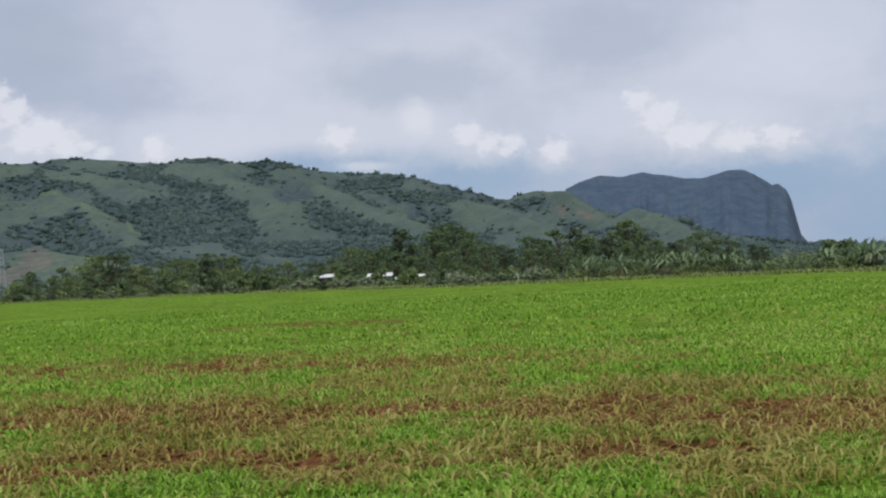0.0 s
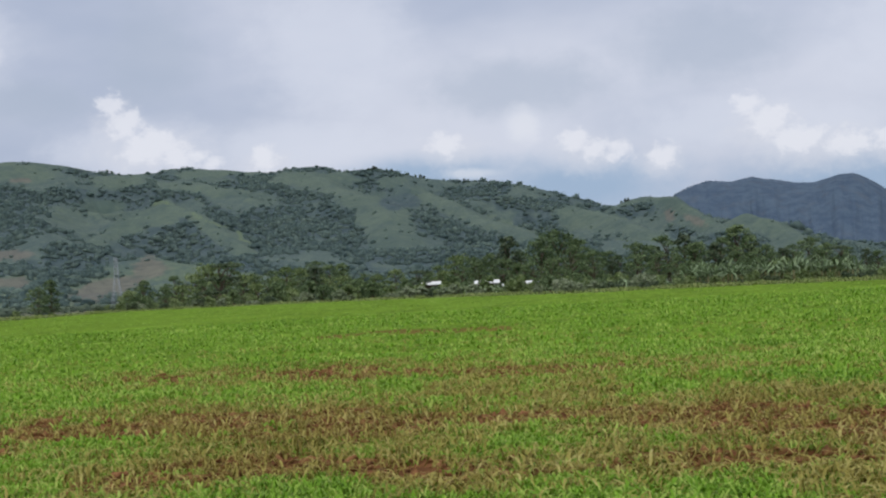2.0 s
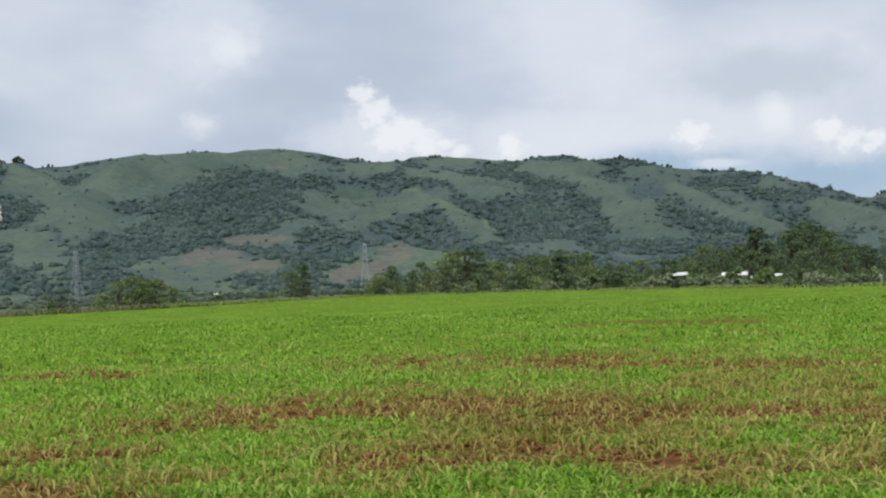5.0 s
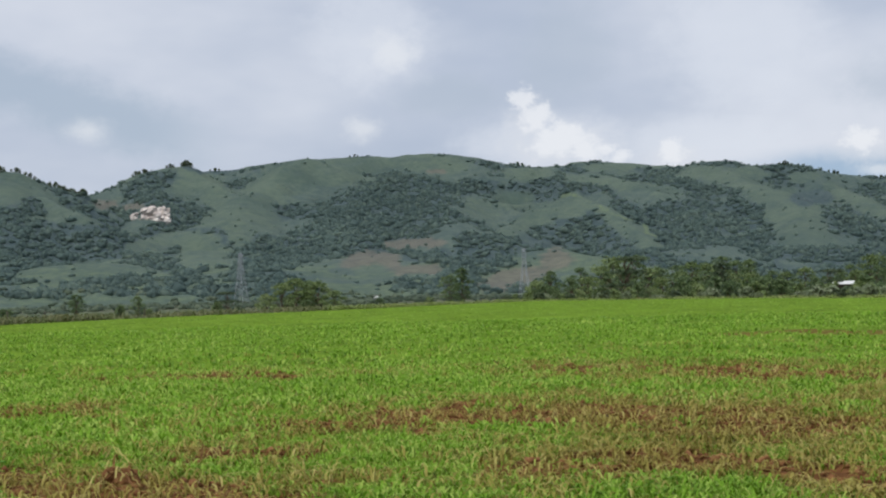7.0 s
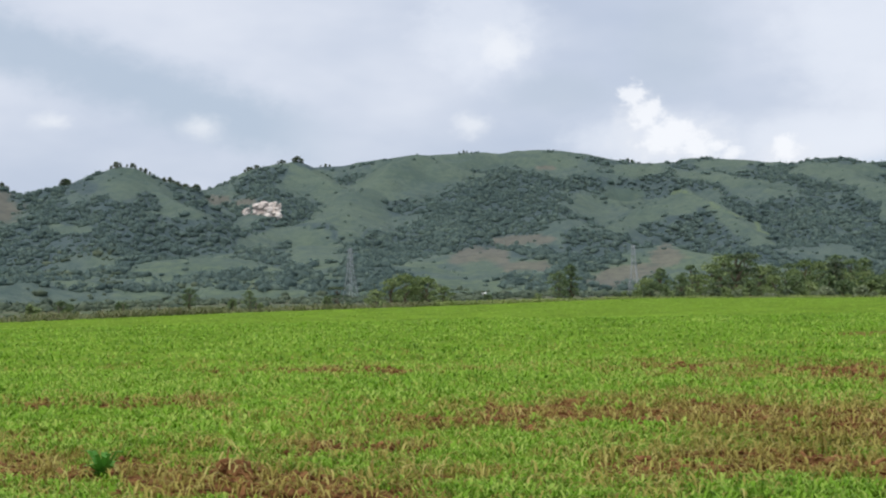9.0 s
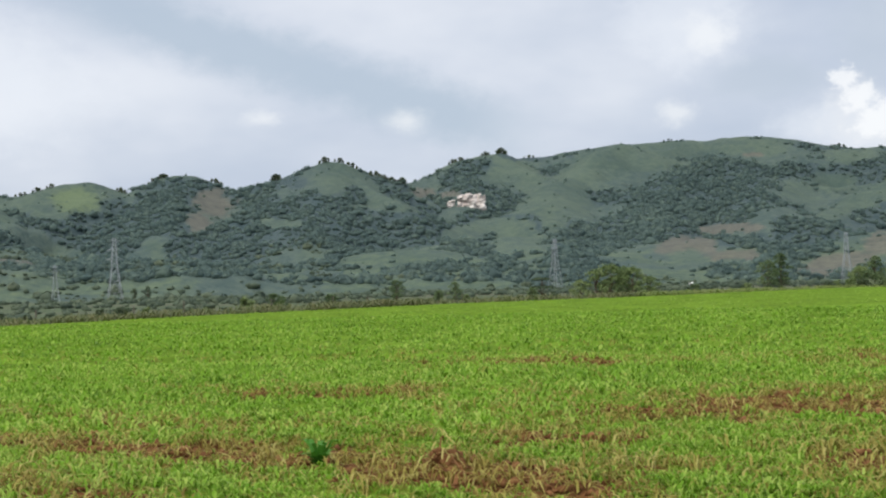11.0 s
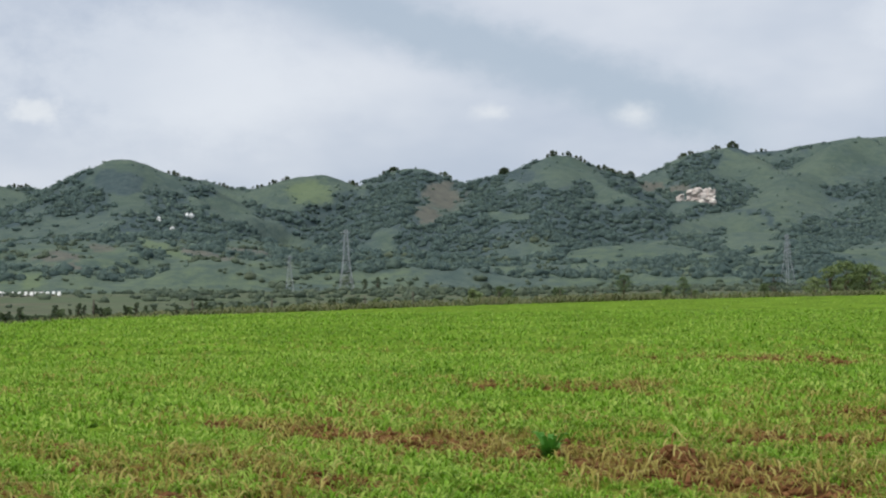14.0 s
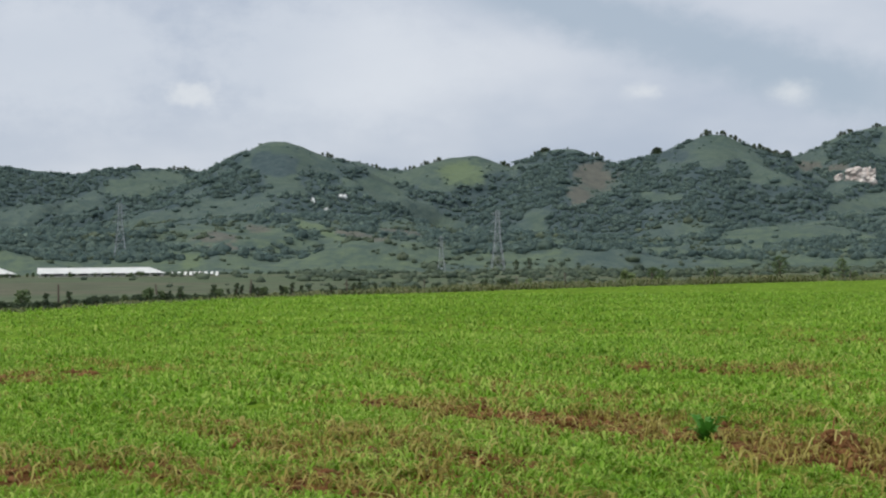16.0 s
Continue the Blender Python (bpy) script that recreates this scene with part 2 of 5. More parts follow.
# valley floor: pasture, fallow and rough grass in broad plots
GROUND, g = material("valley_ground")
at = place(g)
plots = g.noise(g.vec("MULTIPLY", at, (0.006, 0.011, 0)), 1.0, 3, 0.6)
fine = g.noise(at, 0.09, 5)
turf = g.mix(g.ramp(fine, 0.35, 0.65), (0.062, 0.088, 0.046), (0.10, 0.128, 0.070))
fallow = g.mix(g.ramp(fine, 0.35, 0.65), (0.085, 0.088, 0.058), (0.125, 0.122, 0.080))
finish(g, g.mix(g.ramp(plots, 0.47, 0.62), turf, fallow), 0.95, 0.15, g.noise(at, 0.7, 4), 0.5, 0.3)

# hillsides: grass, scrub under the woods, bare earth; haze blue is painted into the greens
SLOPE, g = material("hill_slope_hazed")
at = place(g)
fine, broad, mottle = g.noise(at, 0.06, 6, 0.65), g.noise(at, 0.008, 4), g.noise(at, 0.25, 3)
tuft = g.noise(at, 0.13, 4, 0.7)
grain = g.math("ADD", g.math("MULTIPLY", fine, 0.4), g.math("MULTIPLY", tuft, 0.6))
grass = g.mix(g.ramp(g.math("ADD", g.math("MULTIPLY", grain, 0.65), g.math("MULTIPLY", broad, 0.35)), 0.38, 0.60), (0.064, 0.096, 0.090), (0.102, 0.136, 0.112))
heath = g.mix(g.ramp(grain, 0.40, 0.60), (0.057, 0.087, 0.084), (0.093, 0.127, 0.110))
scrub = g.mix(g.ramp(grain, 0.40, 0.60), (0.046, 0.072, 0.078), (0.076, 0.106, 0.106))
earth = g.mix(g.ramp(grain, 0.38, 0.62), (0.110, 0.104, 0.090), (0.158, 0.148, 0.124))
lit = g.mix(g.ramp(g.math("ADD", g.math("MULTIPLY", mottle, 0.4), g.math("MULTIPLY", g.noise(at, 0.045, 5, 0.6), 0.6)), 0.44, 0.56, 0.0, 0.85), grass, heath)
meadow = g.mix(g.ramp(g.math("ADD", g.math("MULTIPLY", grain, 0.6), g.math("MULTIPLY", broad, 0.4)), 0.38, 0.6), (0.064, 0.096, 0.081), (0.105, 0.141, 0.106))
meadow = g.mix(g.ramp(g.noise(at, 0.022, 5, 0.62), 0.50, 0.62, 0.0, 0.55), meadow, heath)
lit = g.mix(g.ramp(g.math("ADD", attribute(g, "grass"), g.math("MULTIPLY", g.math("SUBTRACT", grain, 0.5), 2.6)), 0.15, 1.0, 0.0, 0.85), lit, meadow)
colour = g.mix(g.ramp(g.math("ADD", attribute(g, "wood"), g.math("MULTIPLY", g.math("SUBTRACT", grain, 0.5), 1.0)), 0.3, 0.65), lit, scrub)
colour = g.mix(g.ramp(g.math("ADD", attribute(g, "bright"), g.math("MULTIPLY", g.math("SUBTRACT", grain, 0.5), 2.2)), 0.1, 1.1, 0.0, 0.62), colour, (0.146, 0.192, 0.096))
colour = g.mix(g.ramp(g.math("ADD", attribute(g, "bare"), g.math("MULTIPLY", g.math("SUBTRACT", grain, 0.5), 2.4)), 0.2, 0.95, 0.0, 0.75), colour, earth)
finish(g, colour, 0.9, 0.1, tuft, 0.5, 5.0)

# far cliff mountain: slate blue of the haze is painted into its base colours
MESA, g = material("mesa_slope_hazed")
at = place(g)
fine, streak = g.noise(at, 0.035, 6, 0.65), g.noise(g.vec("MULTIPLY", at, (0.03, 0.03, 0.006)), 1.0, 5)
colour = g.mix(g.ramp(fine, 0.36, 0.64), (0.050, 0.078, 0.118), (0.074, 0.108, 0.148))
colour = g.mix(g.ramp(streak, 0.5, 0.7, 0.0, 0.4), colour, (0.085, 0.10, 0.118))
finish(g, colour, 0.9, 0.15, fine, 0.5, 7.0)

# ---- making things ----


def mesh_from(name, verts, faces, mat, smooth=False):
    """verts: n x 3 array; faces: array of tris or quads, or a list of index lists."""
    me = bpy.data.meshes.new(name)
    verts = np.asarray(verts, dtype=np.float32)
    if isinstance(faces, np.ndarray):
        n, k = faces.shape
        me.vertices.add(len(verts))
        me.vertices.foreach_set("co", verts.ravel())
        me.loops.add(n * k)
        me.loops.foreach_set("vertex_index", faces.astype(np.int32).ravel())
        me.polygons.add(n)
        me.polygons.foreach_set("loop_start", np.arange(0, n * k, k, dtype=np.int32))
        me.update(calc_edges=True)
    else:
        me.from_pydata([tuple(v) for v in verts.tolist()], [], faces)
    if smooth:
        me.polygons.foreach_set("use_smooth", np.ones(len(me.polygons), dtype=bool))
    me.materials.append(mat)
    return me


def part(name, bm, mat, parent, label="", smooth=False):
    """Links a bmesh as one mesh object under a thing or a part."""
    me = bpy.data.meshes.new(name)
    bm.to_mesh(me)
    bm.free()
    me.materials.append(mat)
    if smooth:
        me.polygons.foreach_set("use_smooth", np.ones(len(me.polygons), dtype=bool))
    ob = new(name, me)
    ob.parent = parent
    return tagged(ob, label)


def part_mesh(name, me, parent, label=""):
    ob = new(name, me)
    ob.parent = parent
    return tagged(ob, label)


def box(bm, x0, x1, y0, y1, z0, z1, bevel=0.0):
    made = bmesh.ops.create_cube(bm, size=1, matrix=Matrix.LocRotScale(((x0 + x1) / 2, (y0 + y1) / 2, (z0 + z1) / 2), None, (x1 - x0, y1 - y0, z1 - z0)))
    if bevel:
        edges = list({e for v in made["verts"] for e in v.link_edges})
        bmesh.ops.bevel(bm, geom=edges, offset=bevel, segments=1, affect="EDGES")


def tube(bm, points, radii, sides=6):
    """A closed tapering limb along the points."""
    rings = []
    for k, p in enumerate(points):
        p = Vector(p)
        ahead = Vector(points[min(k + 1, len(points) - 1)]) - Vector(points[max(k - 1, 0)])
        turn = ahead.to_track_quat("Z", "Y")
        rings.append([bm.verts.new(p + turn @ Vector((radii[k] * math.cos(2 * math.pi * s / sides), radii[k] * math.sin(2 * math.pi * s / sides), 0))) for s in range(sides)])
    for a, b in zip(rings, rings[1:]):
        for s in range(sides):
            bm.faces.new((a[s], a[(s + 1) % sides], b[(s + 1) % sides], b[s]))
    bm.faces.new(rings[0][::-1])
    bm.faces.new(rings[-1])


def thing(name, m, label, category, group=""):
    ob = new(name)
    ob.matrix_basis = m
    return tagged(ob, label, category, group)


def bearing_xy(az, r):
    return -r * math.sin(radians(az)), r * math.cos(radians(az))



# ---- the lie of the land ----
def hash01(ix, iy, seed):
    h = np.sin(ix * 127.1 + iy * 311.7 + seed * 74.7) * 43758.5453
    return h - np.floor(h)


def value_noise(x, y, seed=0):
    ix, iy = np.floor(x), np.floor(y)
    fx, fy = x - ix, y - iy
    fx, fy = fx * fx * (3 - 2 * fx), fy * fy * (3 - 2 * fy)
    a, b = hash01(ix, iy, seed), hash01(ix + 1, iy, seed)
    c, d = hash01(ix, iy + 1, seed), hash01(ix + 1, iy + 1, seed)
    return (a + (b - a) * fx) * (1 - fy) + (c + (d - c) * fx) * fy


def fbm(x, y, octaves=4, seed=0):
    total, amp, norm = 0.0, 1.0, 0.0
    for k in range(octaves):
        total = total + amp * value_noise(x * 2**k, y * 2**k, seed + k * 17)
        norm += amp
        amp *= 0.5
    return total / norm


VALLEY = -3.0
RIDGES = []


def ridge(slope, crest, grass, *points):
    """A crest running through points of bearing (degrees to the left of +y), distance and rise (degrees over eye level).
    slope: how steeply its sides fall; crest: how round its top is, in metres; grass: how far open grass reaches down from it, in metres."""
    RIDGES.append((slope, crest, grass, [(-r * math.sin(radians(a)), r * math.cos(radians(a)), r * math.tan(radians(e)) + EYE_Z - VALLEY) for a, r, e in points]))


ridge(0.34, 14, 30, (5.89, 2350, 4.84), (4.67, 2350, 4.93), (2.91, 2350, 5.13), (2.02, 2350, 5.31), (0.25, 2350, 5.39), (-0.42, 2350, 5.43), (-1.30, 2350, 5.32), (-3.07, 2350, 5.39), (-4.17, 2350, 5.34), (-5.04, 2350, 5.12), (-6.13, 2350, 4.85))  # skyline of the long green range
ridge(0.34, 14, 14, (-6.13, 2350, 4.85), (-7.00, 2350, 4.76), (-8.09, 2350, 4.84), (-8.84, 2350, 4.73), (-9.17, 2350, 4.93), (-10.24, 2350, 4.90), (-11.30, 2350, 4.77), (-12.77, 2350, 4.55), (-13.61, 2350, 4.69), (-14.44, 2350, 4.74))
ridge(0.38, 16, 0, (-12.85, 2280, 4.47), (-13.52, 2280, 4.56), (-14.41, 2280, 4.61), (-16.17, 2280, 4.48), (-17.05, 2280, 4.51), (-17.49, 2280, 4.40), (-18.13, 2280, 4.13), (-18.57, 2280, 4.13), (-19.22, 2280, 4.03), (-19.76, 2280, 3.77), (-20.09, 2280, 3.86), (-20.95, 2280, 3.88), (-22.03, 2280, 3.70), (-22.87, 2280, 3.37), (-23.93, 2280, 3.12), (-24.55, 2280, 2.89), (-25.27, 2280, 2.53), (-25.78, 2280, 2.14))
ridge(0.55, 4, 16, (-5.42, 1500, 2.15), (-6.52, 1620, 2.67), (-7.40, 1680, 3.20), (-8.27, 1700, 3.55), (-8.81, 1700, 3.64), (-9.46, 1660, 3.47), (-10.40, 1580, 2.86), (-11.13, 1500, 2.30), (-11.96, 1400, 1.63))  # grassy knoll before the range
ridge(0.45, 10, 30, (-14.40, 2250, 4.47), (-15.91, 1950, 3.64), (-17.21, 1800, 3.07), (-17.39, 1600, 2.03), (-18.01, 1450, 1.23))  # spurs running down from the range
ridge(0.50, 10, 24, (-18.34, 2200, 3.75), (-19.51, 2000, 3.14), (-20.47, 1850, 2.62), (-21.74, 1700, 2.05), (-23.00, 1500, 1.41))
ridge(0.55, 6, 34, (-24.33, 2050, 2.69), (-25.48, 1950, 2.41), (-26.40, 1800, 1.98), (-27.41, 1650, 1.46))
ridge(0.45, 12, 0, (-1.73, 2100, 4.70), (-2.61, 2000, 4.57), (-3.26, 1850, 3.96), (-3.80, 1650, 3.18), (-4.11, 1450, 2.40))
ridge(0.40, 16, 0, (-1.07, 2100, 4.56), (-0.17, 1800, 3.69), (0.30, 1550, 2.71), (0.53, 1350, 1.83))
ridge(0.42, 14, 0, (-12.34, 2200, 4.35), (-13.15, 1900, 3.25), (-13.76, 1650, 2.37), (-14.36, 1450, 1.50))
ridge(0.42, 8, 12, (-9.58, 2200, 4.44), (-11.28, 2050, 4.00), (-12.74, 1900, 3.37))
ridge(0.78, 4, 20, (-25.63, 2050, 2.33), (-26.36, 2050, 2.73), (-27.25, 2050, 2.88), (-28.42, 2000, 2.85), (-29.09, 1900, 2.33), (-29.62, 1850, 1.88), (-30.29, 1780, 1.36))  # outliers towards the cliff mountain
ridge(0.55, 4, 20, (-29.93, 1460, 1.56), (-30.82, 1480, 1.97), (-31.57, 1440, 1.73), (-32.40, 1380, 1.16), (-33.13, 1300, 0.68))
ridge(0.50, 12, 50, (0.26, 2150, 4.78), (1.69, 2100, 5.29), (2.47, 2050, 5.01), (3.25, 1950, 4.26), (4.03, 1850, 3.83), (4.70, 1650, 3.11))  # rounded grassy dome
ridge(0.50, 5, 22, (10.57, 2150, 4.02), (9.27, 2100, 4.12), (8.62, 2050, 4.47), (7.96, 2050, 4.83), (7.09, 2050, 5.00), (6.32, 2050, 5.08), (5.56, 2000, 4.66), (4.25, 1900, 3.98))  # hill over the limestone scar
ridge(0.42, 16, 0, (7.09, 2050, 4.89), (7.32, 1850, 3.80), (8.21, 1600, 2.50), (9.09, 1400, 1.74))
ridge(0.62, 4, 24, (15.43, 1900, 3.08), (14.80, 1850, 3.50), (14.28, 1800, 4.06), (13.75, 1800, 4.81), (13.01, 1780, 4.98), (12.58, 1780, 4.96), (11.95, 1720, 4.37), (11.43, 1650, 3.87), (10.36, 1500, 3.35))  # the row of separate cone hills
ridge(0.50, 10, 0, (12.59, 1900, 4.72), (12.06, 1950, 4.57), (11.42, 2000, 4.20), (10.78, 2050, 4.04), (9.93, 2150, 3.91))
ridge(0.45, 14, 0, (13.01, 1780, 4.83), (13.23, 1560, 3.73), (13.56, 1400, 2.66), (13.78, 1300, 1.80))
ridge(0.60, 6, 18, (21.27, 2050, 3.66), (20.39, 1950, 3.56), (19.40, 1880, 4.39), (18.74, 1850, 4.54), (18.30, 1850, 4.51), (17.53, 1850, 4.17), (16.22, 1950, 3.32), (15.12, 2000, 3.26))
ridge(0.46, 12, 0, (18.41, 1850, 4.36), (19.08, 1620, 3.24), (19.54, 1400, 2.15))
ridge(0.55, 18, 60, (24.29, 1800, 3.50), (23.64, 1820, 3.94), (22.89, 1850, 4.24), (22.13, 1850, 4.23), (21.59, 1850, 4.03), (21.16, 1900, 3.68))
ridge(0.40, 10, 0, (27.26, 2150, 3.96), (26.21, 2150, 3.77), (24.93, 2150, 3.72), (23.65, 2150, 3.76), (22.14, 2150, 3.56), (20.83, 2150, 3.61), (19.52, 2150, 3.69))
ridge(0.62, 6, 30, (32.68, 2000, 3.68), (31.84, 1850, 3.76), (30.88, 1750, 4.41), (30.13, 1700, 4.87), (29.49, 1700, 4.88), (28.95, 1700, 4.75), (28.19, 1700, 4.28), (27.33, 1650, 3.56), (26.57, 1500, 2.75))
ridge(0.46, 14, 20, (29.70, 1700, 4.75), (29.81, 1560, 3.77), (29.49, 1440, 2.90))
ridge(0.45, 10, 0, (28.30, 2000, 3.95), (27.54, 2050, 3.98), (27.00, 2050, 4.04), (26.24, 2050, 3.72))
ridge(0.36, 16, 14, (46.66, 2150, 3.66), (44.19, 2150, 3.85), (42.23, 2150, 3.61), (39.82, 2150, 3.77), (39.01, 2150, 3.71), (38.18, 2150, 3.61), (37.67, 2150, 3.45), (36.73, 2150, 3.62), (35.89, 2150, 3.78), (35.25, 2150, 3.85), (33.33, 2150, 3.71), (31.83, 2150, 3.64))
ridge(0.13, 30, 0, (42.68, 1250, 1.36), (38.02, 1300, 1.42), (35.59, 1300, 1.55), (33.11, 1330, 1.70), (30.57, 1350, 1.99), (29.28, 1350, 2.01), (27.77, 1340, 1.81), (26.25, 1280, 1.41), (24.06, 1150, 0.81))  # terraced farmland at the hill foot
ridge(0.28, 24, 26, (11.89, 1150, 0.87), (10.82, 1200, 1.42), (9.53, 1200, 1.46), (8.23, 1150, 1.07))
ridge(0.30, 18, 0, (14.83, 1280, 1.34), (13.36, 1300, 1.58), (12.52, 1280, 1.35))
ridge(0.34, 14, 0, (-4.74, 1080, 0.80), (-6.49, 1120, 1.03), (-7.36, 1160, 1.52), (-8.02, 1170, 1.65), (-8.76, 1130, 1.29), (-9.29, 1080, 0.71))  # bare knolls at the hill foot
ridge(0.22, 30, 0, (2.53, 1150, 0.98), (0.32, 1250, 1.45), (-1.45, 1260, 1.57), (-3.21, 1220, 1.32))
ridge(0.24, 20, 0, (7.57, 1300, 1.72), (6.04, 1300, 1.92), (4.73, 1200, 1.35))
ridge(0.25, 25, 0, (-11.85, 1350, 1.36), (-14.22, 1400, 1.57), (-16.81, 1400, 1.33), (-19.88, 1400, 1.28))
ridge(0.25, 25, 0, (-19.88, 1400, 1.28), (-22.97, 1450, 1.23), (-26.06, 1450, 1.18))

# heights of the hill country on a grid of bearings and distances, worked out once
AZ0, AZ_STEP, AZ_N = -49.5, 0.075, 1321
R0, R_STEP, R_N = 900.0, 8.0, 301


def work_out_hills():
    A, D = np.meshgrid(AZ0 + AZ_STEP * np.arange(AZ_N), R0 + R_STEP * np.arange(R_N), indexing="ij")
    x, y = -D * np.sin(np.radians(A)), D * np.cos(np.radians(A))
    wx = x + 15 * (fbm(x / 95, y / 95, 3, 3) - 0.5)
    wy = y + 28 * (fbm(x / 95, y / 95, 3, 9) - 0.5)
    gully = np.abs(fbm(x / 120, y / 200, 4, 13) - 0.5) * 2
    height = np.zeros_like(x)
    open_top = np.zeros_like(x)
    for slope, crest, grass, points in RIDGES:
        own, near = np.zeros_like(x), np.full_like(x, 1e6)
        for (x0, y0, h0), (x1, y1, h1) in zip(points, points[1:]):
            dx, dy = x1 - x0, y1 - y0
            far = 1.8 * max(h0, h1) / slope + 60
            sel = (x > min(x0, x1) - far) & (x < max(x0, x1) + far) & (y > min(y0, y1) - far) & (y < max(y0, y1) + far)
            px, py = wx[sel], wy[sel]
            t = np.clip(((px - x0) * dx + (py - y0) * dy) / (dx * dx + dy * dy), 0, 1)
            d = np.hypot(px - x0 - t * dx, py - y0 - t * dy)
            top = h0 + (h1 - h0) * t
            fall = (np.sqrt(d * d + crest * crest) - crest) * slope * (0.75 + 0.75 * gully[sel])
            own[sel] = np.maximum(own[sel], top * np.clip(1 - fall / np.maximum(top, 1) / 1.35, 0, 1) ** 1.35)
            near[sel] = np.minimum(near[sel], d)
        if grass:
            ahead = own > height - 4
            open_top = np.where(ahead, np.clip(1.5 - near / grass, 0, 1), open_top * np.clip((height - own) / 8, 0, 1))
        else:
            open_top = np.where(own > height, 0.0, open_top)
        soft = np.clip(5 - np.abs(own - height), 0, 5)
        height = np.maximum(own, height) + soft * soft / 20 * (np.minimum(own, height) > 1)
    knoll = fbm(x / 46, y / 46, 3, 19) - 0.5
    ramp = np.clip((D - 880) / 500, 0, 1)
    height = height + knoll * np.minimum(8.0, 0.08 * height) - 1.5 * np.clip(height / 60, 0, 1) + ramp * 5 * np.clip(1 - height / 40, 0, 1) * fbm(x / 90, y / 90, 2, 5)
    return height, open_top


HILL_GRID, OPEN_GRID = work_out_hills()


def on_grid(grid, az, r):
    u = np.clip((az - AZ0) / AZ_STEP, 0, AZ_N - 1.001)
    v = np.clip((r - R0) / R_STEP, 0, R_N - 1.001)
    i, j = u.astype(int), v.astype(int)
    fu, fv = u - i, v - j
    return (grid[i, j] * (1 - fu) + grid[i + 1, j] * fu) * (1 - fv) + (grid[i, j + 1] * (1 - fu) + grid[i + 1, j + 1] * fu) * fv


def hill_height(az, r):
    """Height over the valley floor of the hill country at bearing az (degrees) and distance r."""
    return on_grid(HILL_GRID, az, r)


ROW = (0.83, -0.56)  # the way the crop rows run


def field_edge(az):
    """Distance of the field's far edge at a bearing."""
    return np.interp(az, [-180, -60, -40, -32, -24, -15, -7, 0, 14, 23, 32, 40, 60, 180], [60, 76, 92, 106, 117, 157, 188, 144, 104, 83, 70, 54, 54, 60])


def ground_z(az, r):
    """The terrace of the field falls to the valley floor past its edge."""
    s = np.clip((r - field_edge(az) - 2) / 90, 0, 1)
    return VALLEY * s * s * (3 - 2 * s)


STRIPS = []


def bare_strip(x0, y0, x1, y1, half, strength=1.0):
    STRIPS.append((x0, y0, x1, y1, half * (1.25 if x0 > 0 else 1.0), strength))


bare_strip(4.6, 28.1, 9.8, 22.2, 1.15, 0.8)
bare_strip(1.8, 18.3, 2.9, 17.3, 1.15)
bare_strip(3.1, 17.2, 5.4, 15.4, 1.28)
bare_strip(5.8, 15.2, 7.1, 14.2, 1.08)
bare_strip(7.7, 13.8, 8.2, 13.4, 0.97)
bare_strip(8.4, 11.5, 9.6, 10.6, 1.15)
bare_strip(2.4, 12.9, 3.0, 12.5, 0.77)
bare_strip(3.2, 12.3, 4.4, 11.6, 0.57, 0.8)
bare_strip(6.1, 10.4, 6.7, 10.1, 0.63)
bare_strip(-3.1, 29.1, -2.0, 28.8, 1.28, 0.8)
bare_strip(-0.8, 18.0, 0.3, 18.2, 0.89, 0.7)
bare_strip(-1.5, 14.7, -0.9, 14.6, 0.63, 0.8)
bare_strip(-4.1, 13.3, -3.4, 13.1, 0.63, 0.8)
bare_strip(-3.0, 12.6, -1.8, 12.3, 0.72)
bare_strip(-1.8, 12.2, -0.7, 11.2, 0.63)
bare_strip(-6.5, 14.6, -4.1, 13.7, 0.63, 0.9)
bare_strip(-6.2, 21.2, -4.6, 21.8, 0.89, 0.6)
bare_strip(-5.8, 11.8, -5.4, 11.5, 0.5, 0.5)
bare_strip(-4.7, 10.9, -4.4, 10.6, 0.51, 0.8)
bare_strip(-8.2, 9.5, -7.6, 9.1, 0.5, 0.5)
bare_strip(-7.4, 10.0, -6.0, 9.2, 0.4, 0.4)
bare_strip(-5.2, 9.3, -4.8, 9.0, 0.46, 0.9)
bare_strip(-14.3, 17.1, -13.9, 17.5, 0.89, 0.7)
bare_strip(1.6, 12.8, 2.1, 12.6, 0.51, 0.8)
bare_strip(14.0, 45.5, 15.6, 44.0, 2.05, 0.6)
bare_strip(-6.7, 14.8, -3.8, 13.2, 0.7, 0.7)
bare_strip(-2.6, 12.6, -1.2, 12.0, 0.7)


def bareness(x, y, widen=1.0):
    """How thin the crop stands, 0 to 1."""
    worst = np.zeros_like(x)
    wob = (fbm(x * 1.3, y * 1.3, 4, 21) - 0.5)
    for x0, y0, x1, y1, half, strength in STRIPS:
        dx, dy = x1 - x0, y1 - y0
        t = np.clip(((x - x0) * dx + (y - y0) * dy) / (dx * dx + dy * dy), 0, 1)
        d = np.hypot(x - x0 - t * dx, y - y0 - t * dy) / (half * widen) + wob * 2.8
        worst = np.maximum(worst, strength * np.clip((1.3 - d) * 1.6, 0, 1))
    along, across = x * ROW[0] + y * ROW[1], x * ROW[1] - y * ROW[0]
    streak = fbm(along * 0.09, across * 0.75, 4, 33)
    return np.maximum(worst, np.clip((streak - 0.66) * 4.0 * widen, 0, 0.45) * np.clip(1.6 - np.hypot(x, y) / 30, 0.15, 1))


def field_relief(x, y):
    across = x * ROW[1] - y * ROW[0]
    return 0.02 + 0.025 * np.sin(across * 2 * math.pi / 0.75) + 0.05 * (fbm(x * 1.7, y * 1.7, 3, 40) - 0.5)


